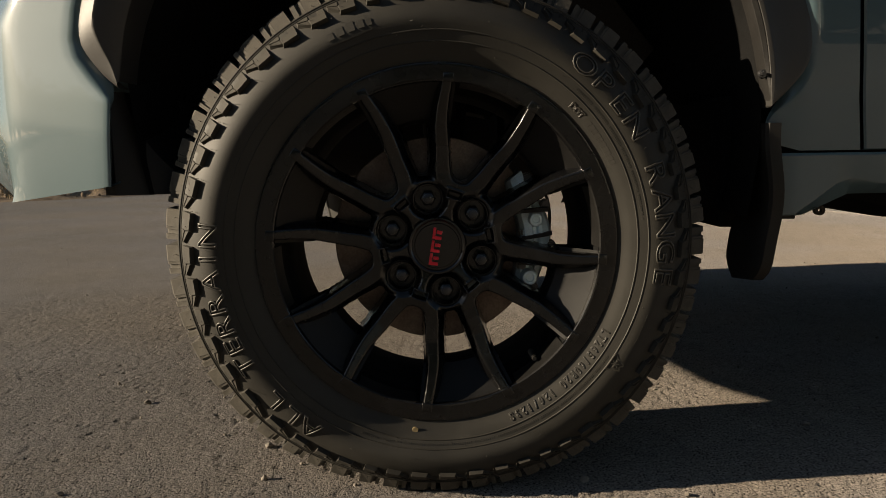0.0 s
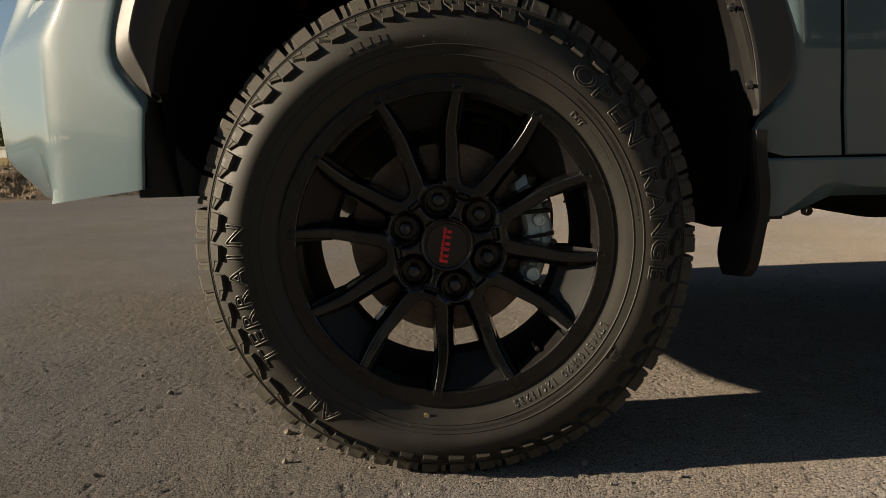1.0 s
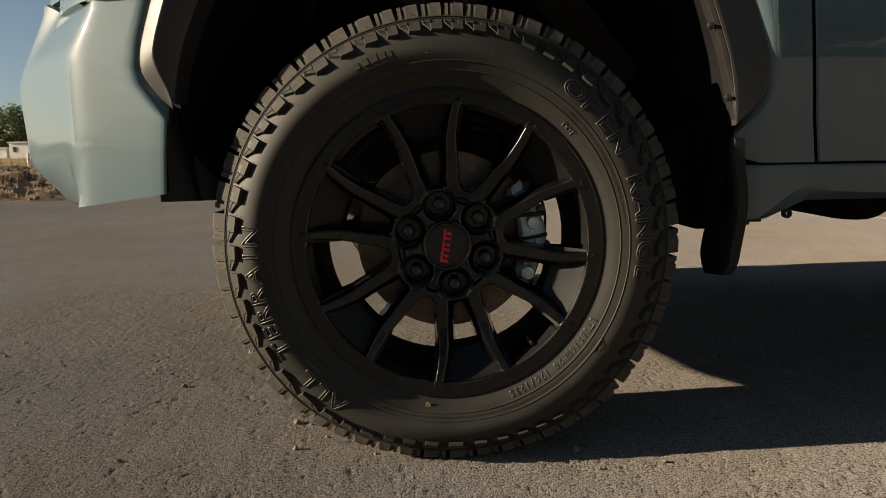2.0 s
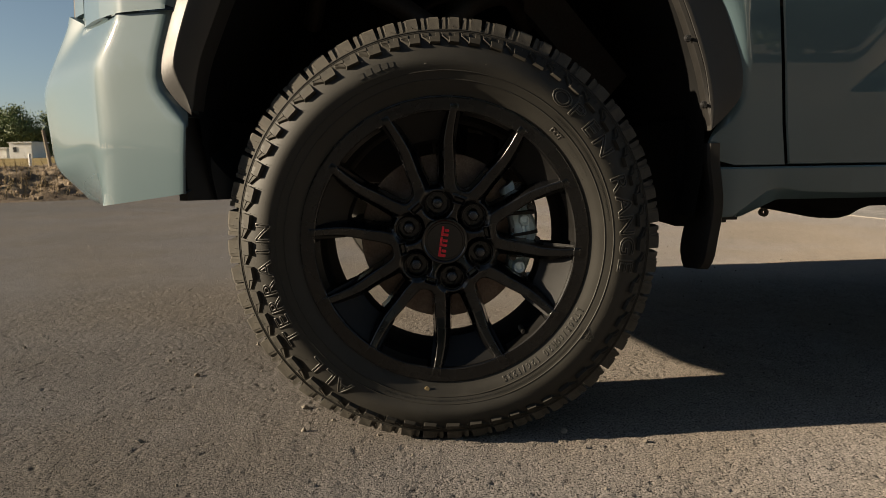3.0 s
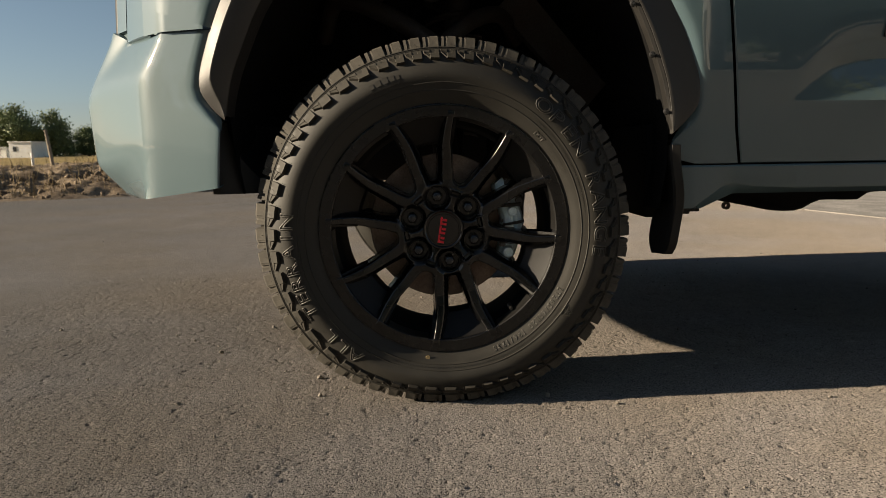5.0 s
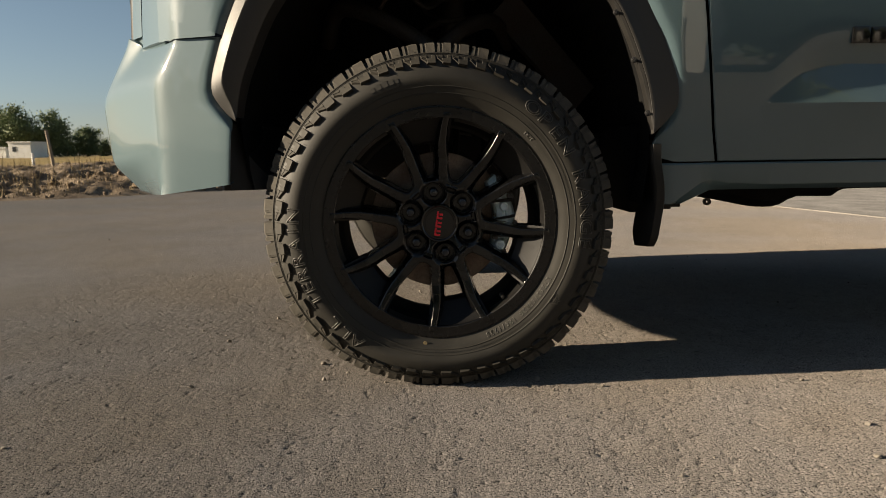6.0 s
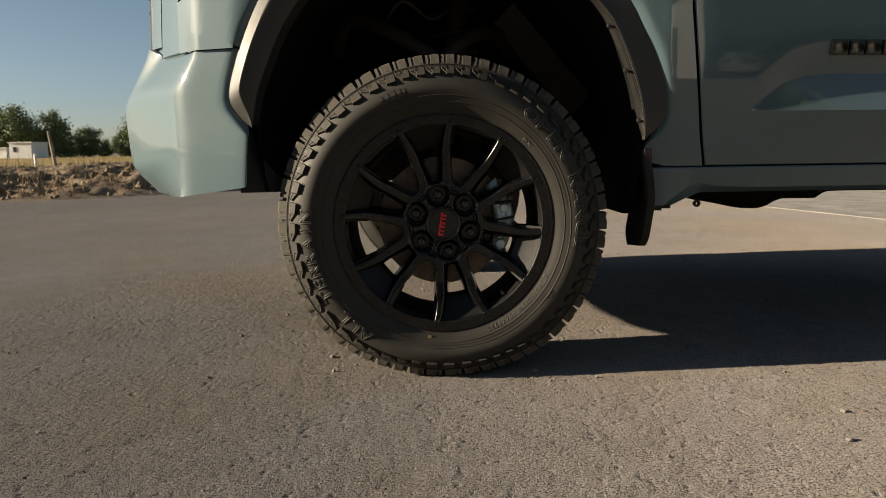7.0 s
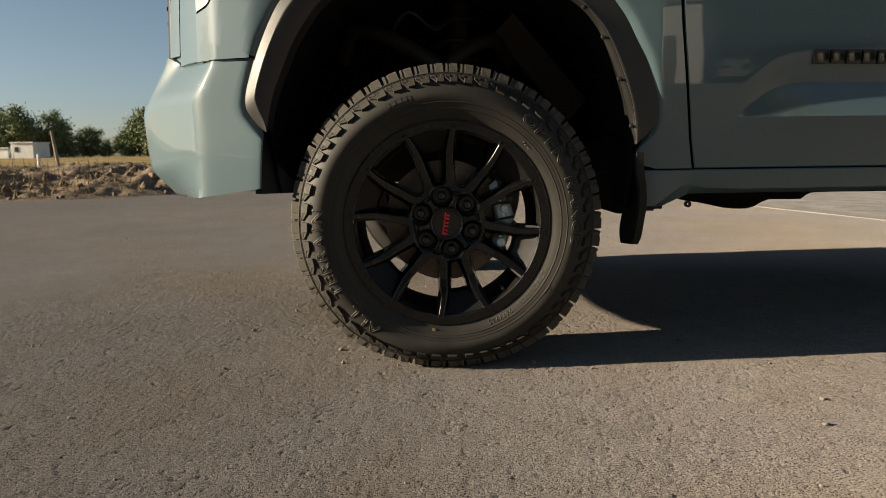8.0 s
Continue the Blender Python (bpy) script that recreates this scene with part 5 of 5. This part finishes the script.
# loose grit on the asphalt
items = []
for _ in range(1500):
    x, y = rng.uniform(-2.2, 2.2), rng.uniform(-1.5, 3.5)
    s = min(0.009, 0.0016 * math.exp(rng.gauss(0, 0.5)))
    items.append((rng.choice(ROCKS), Matrix.Translation((x, y, s * 0.3)) @ Euler((rng.random() * 6, rng.random() * 6, rng.random() * 6)).to_matrix().to_4x4() @ Matrix.Diagonal((s * 1.3, s, s * 0.8, 1))))
merged("loose_grit", items, STONE, "loose pale grit on the asphalt", "grit")
for x, y, s in ((-0.629, 0.40, 0.009), (-0.310, 0.170, 0.010), (-0.600, 0.0, 0.007), (0.703, 0.24, 0.008), (0.86, -0.27, 0.008), (0.79, -0.415, 0.009), (0.384, -0.026, 0.006), (-0.84, -0.335, 0.006)):
    bm = rock_bm(x * 7)
    bmesh.ops.transform(bm, matrix=Matrix.Translation((x, y, s * 0.35)) @ Matrix.Rotation(x * 9, 4, "Z") @ Matrix.Diagonal((s * 1.2, s, s * 0.7, 1)), verts=bm.verts)
    tagged(part("pebble", bm, STONE), "small pale stone lying on the asphalt", "stone", "pebbles on the asphalt")

# kerb strip and bare ground on the far side of the lot
KERB = Matrix.Translation((3.45, 3.3, 0)) @ Matrix.Rotation(radians(14.9), 4, "Z")
bm = bmesh.new()
for k in range(16):
    box(bm, 0.05, 0.16, -0.7 + 1.0 * k, 0.292 + 1.0 * k, -0.05, 0.006, 0.002, KERB)
tagged(part("kerb", bm, CONCRETE, smooth=False), "pale concrete kerb strip at the lot's edge", "kerb", kind="structure")
bm = bmesh.new()
box(bm, 0.165, 22, -0.7, 15.2, -0.05, 0.004, 0, KERB)
tagged(part("pavement", bm, PALEDIRT, smooth=False), "bare pale gravel beside the lot", "gravel", kind="structure")

# white sheds and posts
def shed(x, y, w, d, h):
    e = tagged(new("white_shed"), "small white shed at the edge of a dry field", "shed")
    bm = bmesh.new()
    box(bm, x, x + w, y, y + d, 0.05, h, 0.03)
    part("wall", bm, WHITE, e, smooth=False)
    bm = bmesh.new()
    box(bm, x - 0.1, x + w + 0.1, y - 0.1, y + d + 0.1, h, h + 0.10, 0.02)
    part("roof", bm, WHITE, e, smooth=False)
    bm = bmesh.new()
    box(bm, x + w * 0.17, x + w * 0.33, y - 0.03, y + 0.02, h * 0.5, h * 0.78, 0.01)
    part("window", bm, DARKGLASS, e, smooth=False)
    return e


shed(-44.5, 70, 2.3, 3.0, 1.85)
shed(-52.5, 74, 5.2, 3.0, 1.35)
for x, y, h, lean in ((-12.12, 20, 1.32, -7.0), (-12.68, 20, 0.62, 0.0)):
    bm = bmesh.new()
    bmesh.ops.create_cone(bm, cap_ends=True, segments=10, radius1=0.060 if h > 1 else 0.045, radius2=0.042, depth=h, matrix=Matrix.Translation((x, y, h / 2)) @ Matrix.Rotation(radians(lean), 4, "Y"))
    tagged(part("fence_post", bm, WOOD if h > 1 else WHITE), "leaning weathered post standing on the bank" if h > 1 else "short white post standing on the bank", "post", "posts on the bank")


def white_hall(x, y, turn):
    """A small pale hall across the lot, with a shallow roof and a roller door."""
    e = tagged(new("white_hall"), "pale metal hall with a shallow roof beside the lot", "building")
    bm = bmesh.new()
    box(bm, -2.6, 2.6, -2.2, 2.2, -0.05, 4.1, 0.03)
    part("wall", bm, WHITE, e, smooth=False)
    bm = bmesh.new()
    rows = [[(-2.8, py, pz), (2.8, py, pz)] for py, pz in ((-2.4, 4.10), (0, 4.75), (2.4, 4.10), (2.4, 4.02), (0, 4.66), (-2.4, 4.02))]
    loft(bm, rows, close_v=True)
    for q in (0, 1):
        bm.verts.ensure_lookup_table()
        bm.faces.new([bm.verts[2 * i + q] for i in range(6)])
    part("roof", bm, CONCRETE, e, smooth=False)
    bm = bmesh.new()
    for k in range(12):
        box(bm, -1.4, 1.4, 2.2, 2.235, 0.02 + 0.24 * k, 0.24 + 0.24 * k, 0.012)
    part("roller_door", bm, CONCRETE, e, smooth=False)
    e.matrix_world = pose(x, y, 0, 0, 0, turn) @ Matrix.Diagonal((0.5, 0.6, 1, 1))
    return e


white_hall(8.2, -14.2, 40)


def tree(x, y, h, spread, seed):
    r = random.Random(seed)
    e = tagged(new("tree"), "leafy green tree at the edge of the field", "tree", "trees beyond the field")
    e.location = (x, y, 0)
    bm = bmesh.new()
    def limb(p, d, ln, r0, n=5, sides=7):
        rows = []
        for i in range(n + 1):
            t = i / n
            q = p + d * ln * t + Vector((r.gauss(0, 0.03), r.gauss(0, 0.03), 0)) * ln * t
            rr = r0 * (1 - 0.75 * t)
            rows.append([q + Vector((rr * math.cos(2 * math.pi * k / sides), rr * math.sin(2 * math.pi * k / sides), 0)) for k in range(sides)])
        loft(bm, rows, close_u=True)
    limb(Vector((0, 0, -0.1)), Vector((0, 0, 1)), h * 0.85, 0.03 * h)
    tips = []
    for k in range(20):
        a, z = r.random() * 6.28, h * r.uniform(0.06, 0.8)
        ln = spread * r.uniform(0.5, 1.0) * (1.15 - 0.8 * abs(z / h - 0.4))
        d = Vector((math.cos(a), math.sin(a), r.uniform(0.2, 0.7))).normalized()
        limb(Vector((0, 0, z)), d, ln, 0.010 * h, 4, 5)
        for f in (0.5, 0.75, 1.0):
            tips.append(Vector((0, 0, z)) + d * ln * f)
    tips += [Vector((r.gauss(0, 0.12) * spread, r.gauss(0, 0.12) * spread, h * r.uniform(0.75, 1.0))) for _ in range(8)]
    part("trunk", bm, BARK, e)
    verts, faces = [], []
    for _ in range(9000):
        c = r.choice(tips) + Vector((r.gauss(0, 0.16), r.gauss(0, 0.16), r.gauss(0, 0.13))) * spread
        s = 0.040 * spread * r.uniform(0.7, 1.6)
        m = Euler((r.random() * 6, r.random() * 6, r.random() * 6)).to_matrix()
        o = len(verts)
        verts += [tuple(c + m @ (Vector(q) * s)) for q in ((-1, 0, 0), (0, -0.55, 0.1), (1, 0, 0), (0, 0.55, 0.1))]
        faces.append((o, o + 1, o + 2, o + 3))
    me = bpy.data.meshes.new("crown")
    me.from_pydata(verts, [], faces)
    me.materials.append(LEAF)
    cr = new("crown", me)
    cr.parent = e
    return e


kinds = [tree(-60.0, 86, 6.2, 3.0, 1), tree(-56.5, 88, 5.6, 2.8, 2), tree(-53.0, 85, 6.4, 3.2, 3)]
spots = [(-50.0, 88, 0.95), (-63.5, 87, 1.0), (-67.0, 90, 1.05), (-70.5, 88, 1.0), (-47.5, 92, 0.72), (-45.0, 96, 0.5), (-42.5, 99, 0.45), (-40.0, 90, 0.72), (-37.5, 87, 0.95), (-34.5, 85, 1.1), (-31.0, 86, 1.2), (-27.0, 88, 1.15), (-74, 92, 1.1)]
spots += [(-72 + 2.3 * k + rng.uniform(-1, 1), 97 + rng.uniform(-3, 3), rng.uniform(0.40, 0.60)) for k in range(13)]
spots += [(-22 + 5.2 * k + rng.uniform(-1, 1), 92 + rng.uniform(-5, 5), rng.uniform(0.8, 1.3)) for k in range(14)]
spots += [(-24 + 4.0 * k + rng.uniform(-1, 1), -21 + rng.uniform(-2, 2), rng.uniform(1.1, 1.45)) for k in range(22)]
spots += [(-56 + rng.uniform(-3, 3), -42 + 4.0 * k, rng.uniform(1.6, 2.15)) for k in range(14)]
for k, (x, y, s) in enumerate(spots):
    copy_thing(kinds[k % 3], pose(x, y, 0, 0, 0, 70 * k) @ Matrix.Diagonal((s, s, s, 1)))
